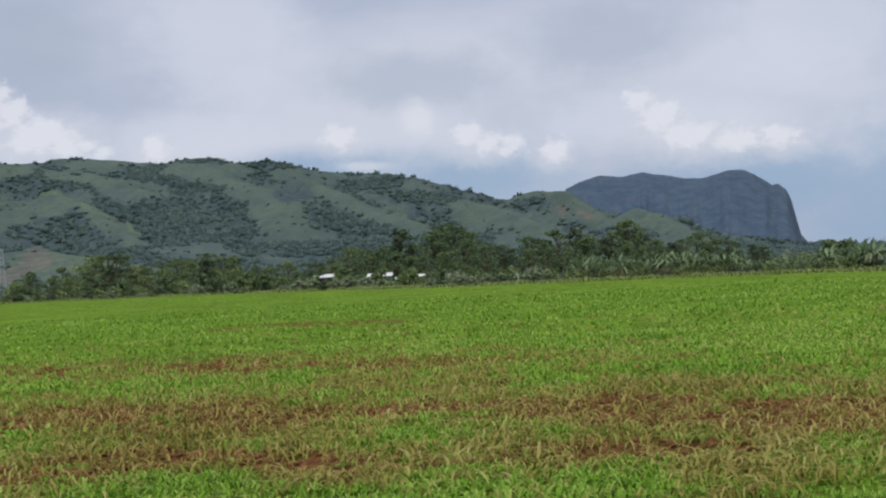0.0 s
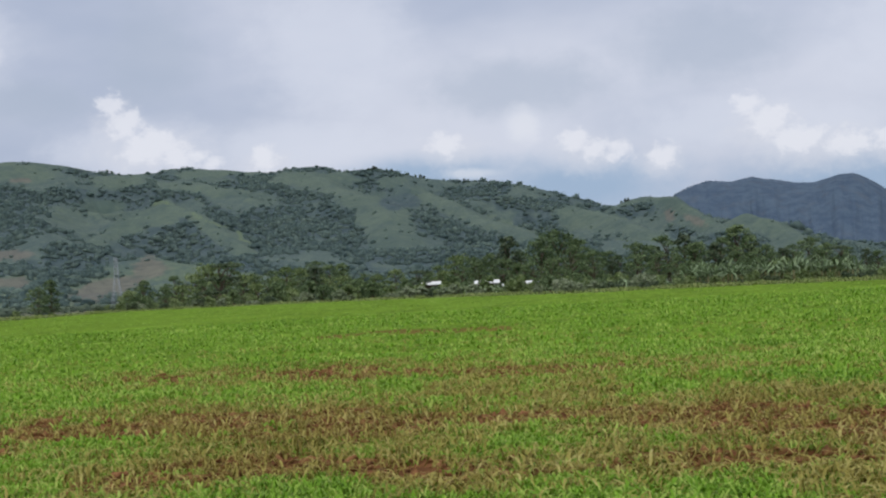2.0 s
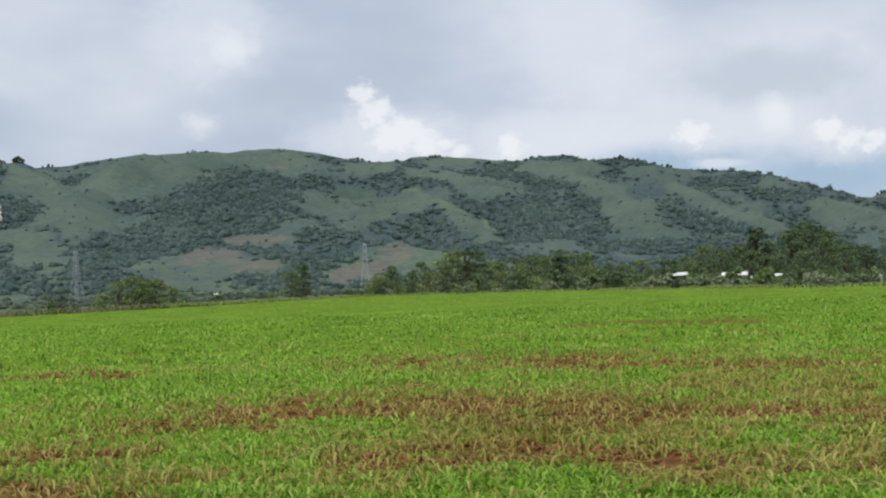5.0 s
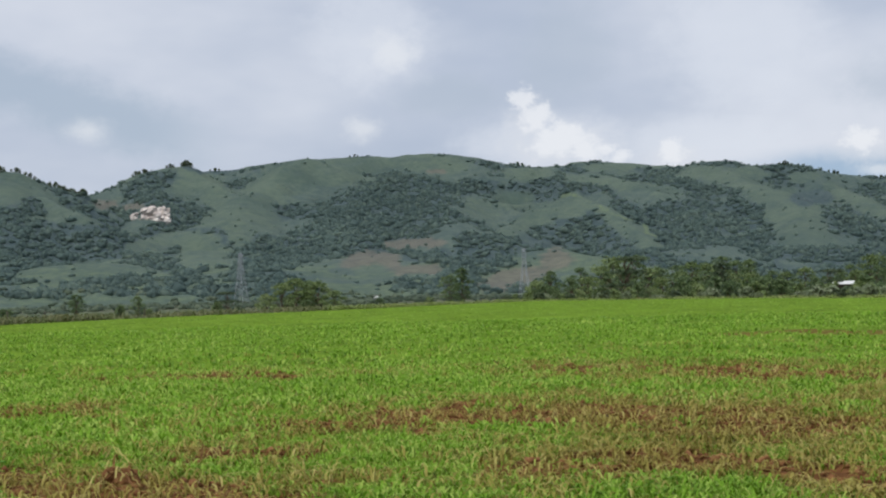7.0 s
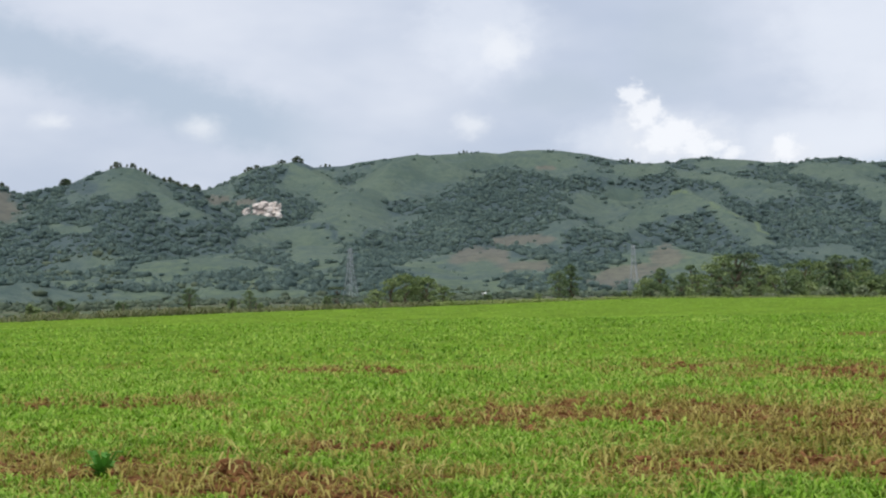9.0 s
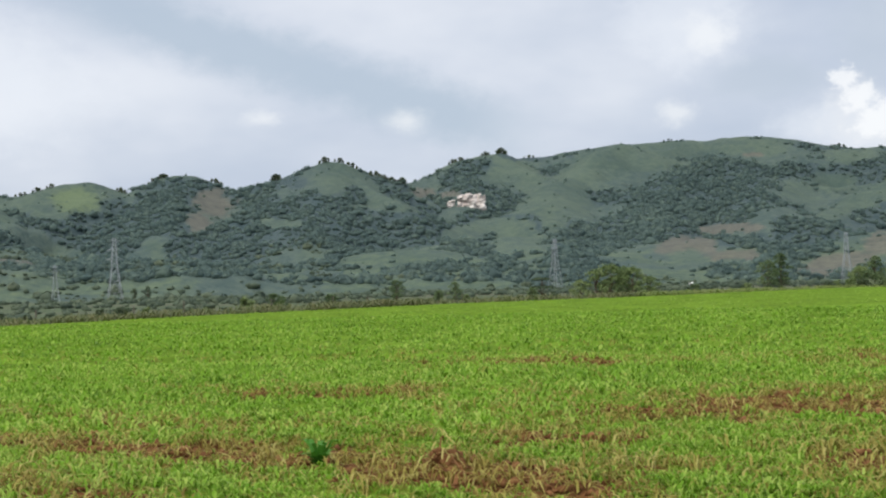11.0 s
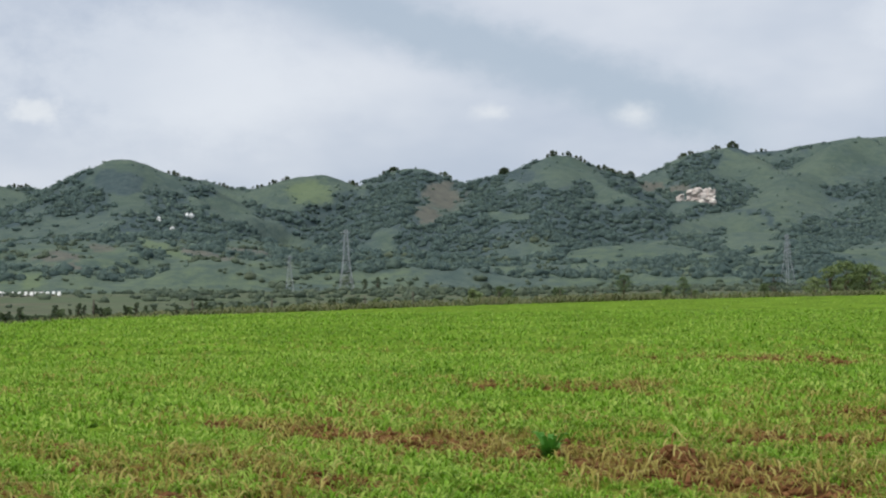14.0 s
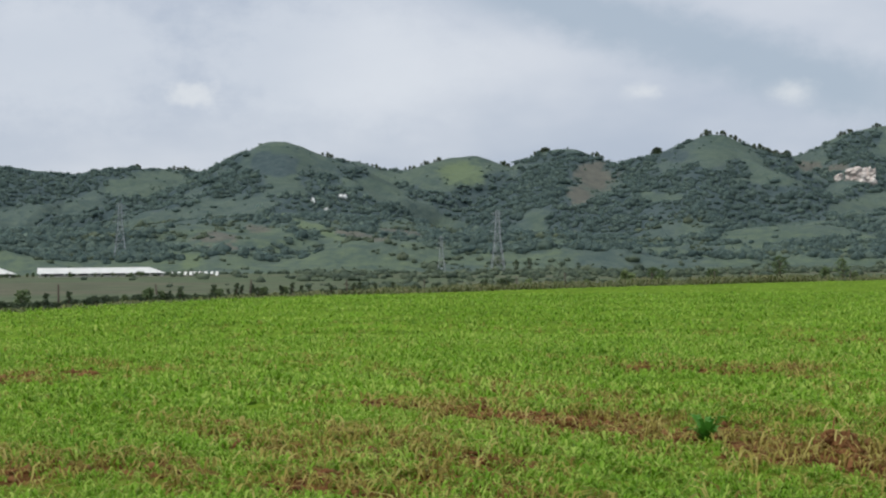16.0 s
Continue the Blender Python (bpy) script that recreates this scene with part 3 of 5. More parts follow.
def polar_grid(azs, rs, height):
    A, R = np.meshgrid(azs, rs)
    x, y = -R * np.sin(np.radians(A)), R * np.cos(np.radians(A))
    z = height(A, R)
    n, m = len(rs), len(azs)
    idx = np.arange(n * m).reshape(n, m)
    faces = np.stack([idx[:-1, :-1], idx[1:, :-1], idx[1:, 1:], idx[:-1, 1:]], -1).reshape(-1, 4)
    return np.stack([x, y, z], -1).reshape(-1, 3), faces, A, R, z


def set_attribute(me, name, values):
    me.attributes.new(name, "FLOAT", "POINT").data.foreach_set("value", np.asarray(values, dtype=np.float32).ravel())


# one sheet of ground out to the horizon
verts, faces, A, R, Z = polar_grid(np.linspace(180, -180, 241), np.concatenate([np.linspace(0.0, 40, 12), np.linspace(44, 300, 90), np.geomspace(305, 4900, 70)]),
                                   lambda a, r: ground_z(a, r) - 0.12)
ground = tagged(new("ground", mesh_from("ground", verts, faces, GROUND, True)), "flat green and tan pasture of a wide valley floor", "ground", kind="structure")

# the crop field: fine relief near the camera
rings = np.concatenate([np.linspace(0.0, 6, 10), np.linspace(6.2, 34, 190)])


def field_z(a, r):
    return field_relief(-r * np.sin(np.radians(a)), r * np.cos(np.radians(a)))


verts, faces, A, R, Z = polar_grid(np.linspace(48, -48, 400), rings, field_z)
me = mesh_from("field_near", verts, faces, FIELD, True)
reach = np.hypot(verts[:, 0], verts[:, 1])
set_attribute(me, "cover", (1 - bareness(verts[:, 0], verts[:, 1])) * np.clip(0.6 + (reach - 12) / 30, 0.6, 1.15))
tagged(new("field_near", me), "red-brown tilled soil with young green crop", "field", kind="structure")


def field_out(a0, a1, n, inner, steps):
    azs = np.linspace(a0, a1, n)
    A, S = np.meshgrid(azs, np.linspace(0, 1, steps))
    R = inner + S * (field_edge(A) - inner)
    x, y = -R * np.sin(np.radians(A)), R * np.cos(np.radians(A))
    idx = np.arange(R.size).reshape(R.shape)
    faces = np.stack([idx[:-1, :-1], idx[1:, :-1], idx[1:, 1:], idx[:-1, 1:]], -1).reshape(-1, 4)
    verts = np.stack([x, y, field_relief(x, y)], -1).reshape(-1, 3)
    me = mesh_from("field", verts, faces, FIELD, True)
    reach = np.hypot(verts[:, 0], verts[:, 1])
    set_attribute(me, "cover", (1 - bareness(verts[:, 0], verts[:, 1])) * np.clip(0.6 + (reach - 12) / 30, 0.6, 1.15))
    return me


tagged(new("field_far", field_out(48, -48, 400, 33.9, 120)), "dense young green crop on a level field", "field", kind="structure")
tagged(new("field_behind", field_out(312, 48, 240, 0.0, 60)), "young green crop on a level field", "field", kind="structure")

# hill country
PATCHES = []


def patch(kind, az, rise, wide, tall, slant=0.0):
    """An area of one cover on the slopes: bearing and rise in degrees, half width and half height; slant tips it."""
    PATCHES.append((kind, az, rise, wide, tall, slant))


patch("grass", -0.85, 5.02, 2.36, 0.39)
patch("grass", -3.39, 4.94, 1.29, 0.43)
patch("grass", -5.11, 3.15, 0.82, 0.52, 0.40)
patch("grass", -8.48, 3.13, 1.29, 0.43)
patch("grass", -7.28, 2.72, 0.82, 0.26)
patch("grass", -10.64, 3.93, 2.36, 0.24, 0.15)
patch("grass", -10.66, 4.62, 1.72, 0.19)
patch("grass", -6.99, 4.48, 0.97, 0.26)
patch("grass", -6.32, 3.49, 0.97, 0.30)
patch("grass", -13.80, 4.30, 1.29, 0.30)
patch("grass", 2.03, 4.61, 1.39, 0.60)
patch("grass", 0.49, 4.43, 0.86, 0.30)
patch("grass", 3.59, 3.64, 0.86, 0.30)
patch("grass", 5.89, 4.29, 1.07, 0.56)
patch("grass", 4.80, 3.77, 0.97, 0.47)
patch("grass", 6.47, 2.25, 1.29, 0.39)
patch("grass", 5.61, 1.58, 1.18, 0.56)
patch("grass", 7.68, 1.98, 0.86, 0.30)
patch("grass", 4.27, 2.55, 0.69, 0.64)
patch("grass", 3.60, 2.98, 0.64, 0.43)
patch("grass", 12.87, 4.16, 0.86, 0.52)
patch("grass", 11.54, 3.12, 1.18, 0.13)
patch("grass", 15.02, 2.56, 1.18, 0.15)
patch("grass", 9.74, 1.36, 1.29, 0.19)
patch("grass", 10.29, 1.02, 1.50, 0.26)
patch("grass", -0.78, 1.01, 0.64, 0.39)
patch("grass", -1.98, 0.63, 1.72, 0.21)
patch("grass", 23.65, 3.02, 0.86, 0.21)
patch("grass", 25.79, 2.90, 1.07, 0.43, 0.20)
patch("grass", 19.88, 1.49, 0.43, 0.43)
patch("grass", 25.17, 1.51, 0.86, 0.30)
patch("grass", 29.49, 4.03, 1.03, 0.47)
patch("grass", 34.36, 3.35, 1.29, 0.43)
patch("grass", 35.39, 3.04, 1.29, 0.34)
patch("grass", 19.65, 0.01, 3.00, 0.17)
patch("grass", 35.18, 1.59, 1.07, 0.34)
patch("grass", 25.80, 3.45, 0.64, 0.30)
patch("grass", -16.34, 3.29, 0.60, 0.43)
patch("grass", -16.52, 2.29, 0.56, 0.77, 0.50)
patch("grass", -21.10, 2.35, 1.29, 0.19, 0.42)
patch("grass", -22.16, 1.82, 1.07, 0.19, 0.40)
patch("grass", -24.73, 2.06, 0.97, 0.39)
patch("grass", -26.29, 1.81, 0.86, 0.26, 0.50)
patch("grass", -14.61, 4.20, 1.50, 0.26)
patch("grass", -17.47, 3.94, 0.64, 0.30)
patch("grass", -28.33, 2.53, 0.52, 0.26)
patch("grass", -31.12, 1.53, 0.90, 0.26)
patch("grass", -24.99, 1.90, 0.86, 0.30)
patch("bright", 28.59, 1.55, 0.73, 0.24, 0.25)
patch("bright", 27.81, 1.20, 0.64, 0.15, 0.25)
patch("bright", 33.42, 0.37, 0.82, 0.11)
patch("bright", 29.92, 1.97, 0.86, 0.06)
patch("grass", 33.11, 1.34, 1.29, 0.26)
patch("grass", 31.38, 1.55, 0.86, 0.30)
patch("grass", 27.34, 0.06, 3.00, 0.17)
patch("grass", 23.17, 1.53, 0.73, 0.19)
patch("bare", 32.01, 0.71, 0.99, 0.13)
patch("bare", 32.22, 1.12, 0.94, 0.19)
patch("bare", 26.68, 1.19, 1.18, 0.11, 0.20)
patch("bare", 24.82, 1.23, 0.86, 0.13, 0.20)
patch("bare", 30.78, 1.47, 0.56, 0.17)
patch("wood", 27.73, 0.63, 1.12, 0.24)
patch("wood", 30.57, 1.05, 0.64, 0.30)
patch("grass", 31.63, 1.12, 2.58, 0.47)
patch("grass", 26.68, 0.80, 2.36, 0.34)
patch("wood", -26.68, 2.53, 0.56, 0.26)
patch("wood", -12.98, 2.50, 1.50, 0.60, 0.30)
patch("wood", -15.76, 2.15, 1.07, 0.64)
patch("wood", -18.83, 2.22, 1.18, 0.56)
patch("wood", -11.56, 4.01, 1.29, 0.26)
patch("wood", -14.75, 3.62, 1.07, 0.26)
patch("wood", -20.43, 3.40, 1.07, 0.21)
patch("wood", -22.17, 2.82, 1.07, 0.21)
patch("scrub", -17.78, 3.15, 0.86, 0.30)
patch("bright", -8.75, 3.56, 0.52, 0.06)
patch("bright", -10.40, 2.81, 0.97, 0.06, 0.60)
patch("bright", -11.51, 2.03, 0.56, 0.06, 0.75)
patch("scrub", 14.59, 4.16, 0.54, 0.30)
patch("scrub", 5.42, 5.01, 1.29, 0.21)
patch("scrub", 29.95, 3.94, 0.86, 0.52)
patch("wood", -1.48, 3.11, 2.36, 1.18)
patch("wood", -1.50, 4.11, 1.07, 0.39)
patch("wood", 12.30, 2.21, 2.79, 0.86)
patch("wood", 16.26, 2.04, 1.29, 0.86)
patch("wood", -9.53, 2.16, 1.50, 0.39)
patch("wood", -13.13, 2.39, 1.50, 0.97)
patch("wood", -10.84, 3.15, 1.12, 0.24, 0.62)
patch("wood", -12.40, 2.52, 0.86, 0.56)
patch("wood", -6.87, 3.76, 0.97, 0.26, -0.40)
patch("wood", -4.80, 4.03, 1.07, 0.30)
patch("wood", -8.07, 4.05, 1.07, 0.26)
patch("wood", 4.26, 3.54, 0.64, 0.26)
patch("wood", -5.41, 1.71, 1.29, 0.52)
patch("wood", -4.34, 0.68, 0.47, 0.43)
patch("wood", 7.31, 4.67, 0.64, 0.30)
patch("wood", 6.57, 3.13, 0.47, 0.39)
patch("wood", 2.52, 1.64, 1.29, 0.64)
patch("wood", 4.70, 3.11, 0.47, 0.75)
patch("wood", -15.65, 2.55, 1.29, 0.97)
patch("wood", -19.15, 2.39, 0.86, 0.75)
patch("wood", -21.15, 3.39, 0.86, 0.39)
patch("wood", -23.48, 2.73, 0.97, 0.30)
patch("wood", -27.23, 2.44, 0.82, 0.34)
patch("wood", 28.52, 2.98, 1.72, 0.64)
patch("wood", 19.74, 3.25, 0.97, 0.64)
patch("wood", 27.29, 0.61, 1.29, 0.26)
patch("wood", 21.72, 1.96, 1.50, 0.64)
patch("wood", 17.35, 1.46, 1.72, 0.75)
patch("wood", 15.56, 2.98, 0.86, 0.64)
patch("wood", 28.41, 2.90, 1.72, 0.43)
patch("wood", 31.63, 3.22, 1.29, 0.52)
patch("wood", 34.77, 2.45, 1.50, 0.34)
patch("grass", 13.68, 1.28, 0.56, 0.30)
patch("bright", 22.61, 3.60, 0.99, 0.47)
patch("grass", 23.24, 1.54, 0.73, 0.26)
patch("grass", -0.29, 4.42, 0.86, 0.13)
patch("grass", -3.17, 4.80, 0.86, 0.15)
patch("grass", -8.81, 3.53, 0.64, 0.11)
patch("grass", -11.03, 2.39, 0.86, 0.09, 0.75)
patch("bare", 17.50, 3.38, 0.94, 0.52, 0.10)
patch("bare", 18.15, 2.57, 0.43, 0.47)
patch("bare", -6.47, 0.48, 1.72, 0.39, -0.25)
patch("bare", -8.11, 1.17, 0.77, 0.43)
patch("bare", -0.78, 1.32, 1.29, 0.30)
patch("bare", -2.54, 0.89, 1.29, 0.21)
patch("bare", -2.33, 1.86, 1.29, 0.21)
patch("bare", -1.48, 1.15, 0.60, 0.21)
patch("bare", 8.20, 3.48, 0.64, 0.21)
patch("bare", 9.39, 3.71, 0.64, 0.21)
patch("bare", -29.22, 1.78, 0.39, 0.15, 0.60)
patch("bare", -28.35, 2.00, 0.26, 0.17)
patch("bare", -3.28, 4.66, 0.34, 0.13)


def cover_of(kind, az, rise):
    best = np.zeros_like(az)
    az = az + 1.1 * (fbm(az * 1.4, rise * 2.2, 5, 81) - 0.5)
    rise = rise + 0.45 * (fbm(az * 1.6, rise * 2.6, 5, 87) - 0.5)
    for k, a, e, w, h, s in PATCHES:
        if k == kind:
            best = np.maximum(best, np.clip((1.3 - np.hypot((az - a) / w, (rise - e - s * (az - a)) / h)) * 1.6, 0, 1))
    return best


def rise_of(az, r):
    return np.degrees(np.arctan2(hill_height(az, r) + VALLEY - EYE_Z, r))


def woodland(az, r, rise):
    """How closely the slope is wooded, 0 to 1."""
    x, y = -r * np.sin(np.radians(az)), r * np.cos(np.radians(az))
    w = np.clip((fbm(x / 80, y / 130, 4, 51) - 0.36) * 6.0, 0, 1)
    open_land = np.maximum.reduce([cover_of("grass", az, rise), cover_of("bright", az, rise), cover_of("bare", az, rise), 0.8 * cover_of("scrub", az, rise), 0.85 * on_grid(OPEN_GRID, az, r)])
    w = np.maximum(w, cover_of("wood", az, rise))
    return w * np.clip(1.15 - 1.35 * open_land, 0, 1)


def hill_z(a, r):
    side = np.clip((49.5 - np.abs(a)) / 3, 0, 1)
    ends = np.clip((r - 905) / 60, 0, 1) * np.clip((3290 - r) / 200, 0, 1)
    return VALLEY - 0.3 + hill_height(a, r) * side * ends


verts, faces, A, R, Z = polar_grid(np.linspace(49.5, -49.5, 1040), np.concatenate([np.arange(900, 2440, 9.0), np.linspace(2450, 3290, 20)]), hill_z)
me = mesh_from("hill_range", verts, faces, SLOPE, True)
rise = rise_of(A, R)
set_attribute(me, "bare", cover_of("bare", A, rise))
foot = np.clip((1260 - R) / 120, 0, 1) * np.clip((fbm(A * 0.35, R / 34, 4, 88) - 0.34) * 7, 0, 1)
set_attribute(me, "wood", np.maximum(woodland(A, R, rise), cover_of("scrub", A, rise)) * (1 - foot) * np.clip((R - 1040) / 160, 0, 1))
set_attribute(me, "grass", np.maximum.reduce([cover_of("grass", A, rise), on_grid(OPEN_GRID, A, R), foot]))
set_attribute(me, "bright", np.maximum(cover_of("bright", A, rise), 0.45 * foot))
tagged(new("hill_range", me), "green wooded hill range tinted haze blue, with grassy summits and bare earth scars", "hills", kind="structure")


MESA_AZ = [-37.78, -37.19, -37.06, -36.91, -36.76, -36.44, -36.23, -35.90, -35.60, -35.08, -34.65, -33.68, -32.93, -32.08, -31.32, -30.56, -29.69, -29.13, -28.46, -27.60, -26.60]
MESA_RISE = [-0.16, 0.56, 1.10, 1.84, 2.24, 2.50, 2.45, 2.68, 2.87, 3.12, 3.11, 2.87, 2.91, 3.10, 3.23, 3.10, 3.20, 3.06, 2.79, 1.90, 0.60]


def mesa_height(az, r):
    x, y = -r * np.sin(np.radians(az)), r * np.cos(np.radians(az))
    body = np.interp(az + 0.10 * (fbm(x / 40, y / 40, 3, 75) - 0.5), MESA_AZ, MESA_RISE)
    flute = np.abs(fbm(az * 2.1, r / 300, 4, 77) - 0.5)
    deep = 430 * (1 + 0.3 * (fbm(az * 0.9, r / 700, 3, 70) - 0.5)) - 50 * flute
    face = np.exp(-np.abs((r - 3500) / deep) ** 2.6)
    return (3500 * np.tan(np.radians(body)) + 4) * face * (1.01 - 0.06 * flute * np.clip(np.abs(r - 3500) / 150, 0, 1))


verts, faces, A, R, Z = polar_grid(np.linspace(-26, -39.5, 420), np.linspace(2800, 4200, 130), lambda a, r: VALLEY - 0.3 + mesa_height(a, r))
tagged(new("mesa", mesh_from("mesa", verts, faces, MESA, True)), "steep flat-topped mountain in painted haze blue, ending in a sheer cliff", "mountain", kind="structure")

# ---- far woods ----


def crown_template(seed, sprays=18, fine=2):
    """A tree crown seen from far off: a lumpy closed head with some loose leaf sprays."""
    bm = bmesh.new()
    bmesh.ops.create_icosphere(bm, subdivisions=fine, radius=1)
    co = np.array([v.co[:] for v in bm.verts])
    fa = np.array([[v.index for v in f.verts] for f in bm.faces])
    bm.free()
    rng = np.random.default_rng(seed)
    lumps = rng.normal(size=(7, 3))
    lumps /= np.linalg.norm(lumps, axis=1)[:, None]
    swell = np.clip((co @ lumps.T).max(axis=1) - 0.55, 0, 1) * 0.9
    core = co * (0.55 + 0.9 * swell + 0.3 * (rng.random(len(co)) - 0.5))[:, None]
    core[:, 2] = np.where(core[:, 2] < 0, core[:, 2] * 0.55, core[:, 2])
    d = rng.normal(size=(sprays, 3))
    d[:, 2] = np.abs(d[:, 2]) - 0.15
    d /= np.linalg.norm(d, axis=1)[:, None]
    centre = d * rng.uniform(0.6, 1.05, (sprays, 1))
    u = np.cross(d, rng.normal(size=(sprays, 3)))
    u /= np.linalg.norm(u, axis=1)[:, None]
    w = np.cross(d, u) * 0.9 + d * rng.uniform(-0.25, 0.25, (sprays, 1))
    size = rng.uniform(0.16, 0.36, (sprays, 1))
    tri = np.stack([centre - u * size, centre + u * size, centre + w * size * 1.5], 1).reshape(-1, 3)
    return np.concatenate([core, tri]), np.concatenate([fa, len(co) + np.arange(3 * sprays).reshape(-1, 3)])


TEMPLATES = [crown_template(k, 13, 1) for k in range(12)]
LOW_TEMPLATES = [crown_template(20 + k, 9, 1) for k in range(8)]


def crowns(name, xyz, size, tall, mat, label, templates=TEMPLATES):
    rng = np.random.default_rng(len(xyz))
    all_v, all_f, base = [], [], 0
    for k, (co, fa) in enumerate(templates):
        sel = np.arange(k, len(xyz), len(templates))
        turn = rng.random(len(sel)) * 6.283
        c, s = np.cos(turn)[:, None], np.sin(turn)[:, None]
        px = (co[None, :, 0] * c - co[None, :, 1] * s) * size[sel, None]
        py = (co[None, :, 0] * s + co[None, :, 1] * c) * size[sel, None]
        pz = co[None, :, 2] * tall[sel, None]
        v = np.stack([px, py, pz], -1) + xyz[sel][:, None, :]
        f = fa[None] + (np.arange(len(sel)) * len(co))[:, None, None] + base
        all_v.append(v.reshape(-1, 3))
        all_f.append(f.reshape(-1, 3))
        base += len(sel) * len(co)
    me = mesh_from(name, np.concatenate(all_v), np.concatenate(all_f), mat, False)
    return tagged(new(name, me), label, "woodland", kind="stuff")


rng = np.random.default_rng(4)
n = 200000
az = rng.uniform(-43, 43, n)
r = np.sqrt(rng.uniform(960**2, 2420**2, n))
rise = rise_of(az, r)
# the slopes that face the valley
front = np.maximum.accumulate(np.degrees(np.arctan2(HILL_GRID + VALLEY - EYE_Z, R0 + R_STEP * np.arange(R_N)[None, :])), axis=1)
facing = rise + np.degrees(7 / r) > on_grid(front, az, r)
cover = woodland(az, r, rise)
chance = rng.random(n)
big = np.flatnonzero(facing & (chance < cover ** 1.6 * 0.62))[:19000]
low = np.flatnonzero(facing & (chance > 0.80) & (chance < 0.81 + 0.19 * np.clip(cover * 1.3, 0, 1)))[:13000]
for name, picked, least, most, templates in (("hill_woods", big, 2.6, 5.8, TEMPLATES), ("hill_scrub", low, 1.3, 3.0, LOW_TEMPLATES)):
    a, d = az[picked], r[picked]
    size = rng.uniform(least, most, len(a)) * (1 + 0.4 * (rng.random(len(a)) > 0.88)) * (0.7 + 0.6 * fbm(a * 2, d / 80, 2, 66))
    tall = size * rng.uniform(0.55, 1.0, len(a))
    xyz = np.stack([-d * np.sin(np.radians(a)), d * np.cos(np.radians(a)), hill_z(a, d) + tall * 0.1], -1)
    crowns(name, xyz, size, tall, FAR_LEAF_HAZED, "dense green tree crowns covering the hillsides, tinted pale blue for haze" if least > 2 else "low green scrub between the hill trees, tinted pale blue for haze", templates)

az = rng.uniform(-36.4, -27.5, 500)
r = rng.uniform(3400, 3540, 500)
size = rng.uniform(2.5, 6.0, 500)
xyz = np.stack([-r * np.sin(np.radians(az)), r * np.cos(np.radians(az)), VALLEY + mesa_height(az, r) - size * 0.35], -1)
crowns("mesa_woods", xyz, size, size * 0.6, MESA_LEAF_HAZED, "dark scrub and trees on the cliff mountain, tinted haze blue")

# scattered trees and hedges over the valley floor and the hill foot
n = 40000
az = rng.uniform(-46, 46, n)
r = np.sqrt(rng.uniform(270**2, 1330**2, n))
x, y = -r * np.sin(np.radians(az)), r * np.cos(np.radians(az))
hedge = (np.abs(((y + 0.25 * x) / 85) % 1 - 0.5) > 0.455) | (np.abs(((x - 0.4 * y) / 120) % 1 - 0.5) > 0.47)
keep = ((fbm(x / 75, y / 38, 3, 91) > 0.60) & (rng.random(n) < 0.5)) | (hedge & (rng.random(n) < 0.55))
keep &= ~((az > 29) & (r < 840) & (rng.random(n) < 0.93))
keep &= (r < 1050) | (az > 13)
az, r = az[keep][:4400], r[keep][:4400]
size = rng.uniform(1.0, 2.6, len(az)) * (1 + 0.8 * (rng.random(len(az)) > 0.9)) * np.clip(r / 600, 0.6, 1.4)
xyz = np.stack([-r * np.sin(np.radians(az)), r * np.cos(np.radians(az)), np.maximum(ground_z(az, r), hill_z(az, r)) + size * 0.1], -1)
crowns("valley_bushes", xyz, size, size * rng.uniform(0.5, 0.9, len(az)), VALLEY_LEAF, "scattered green bushes and hedgerow trees on the valley floor", LOW_TEMPLATES)

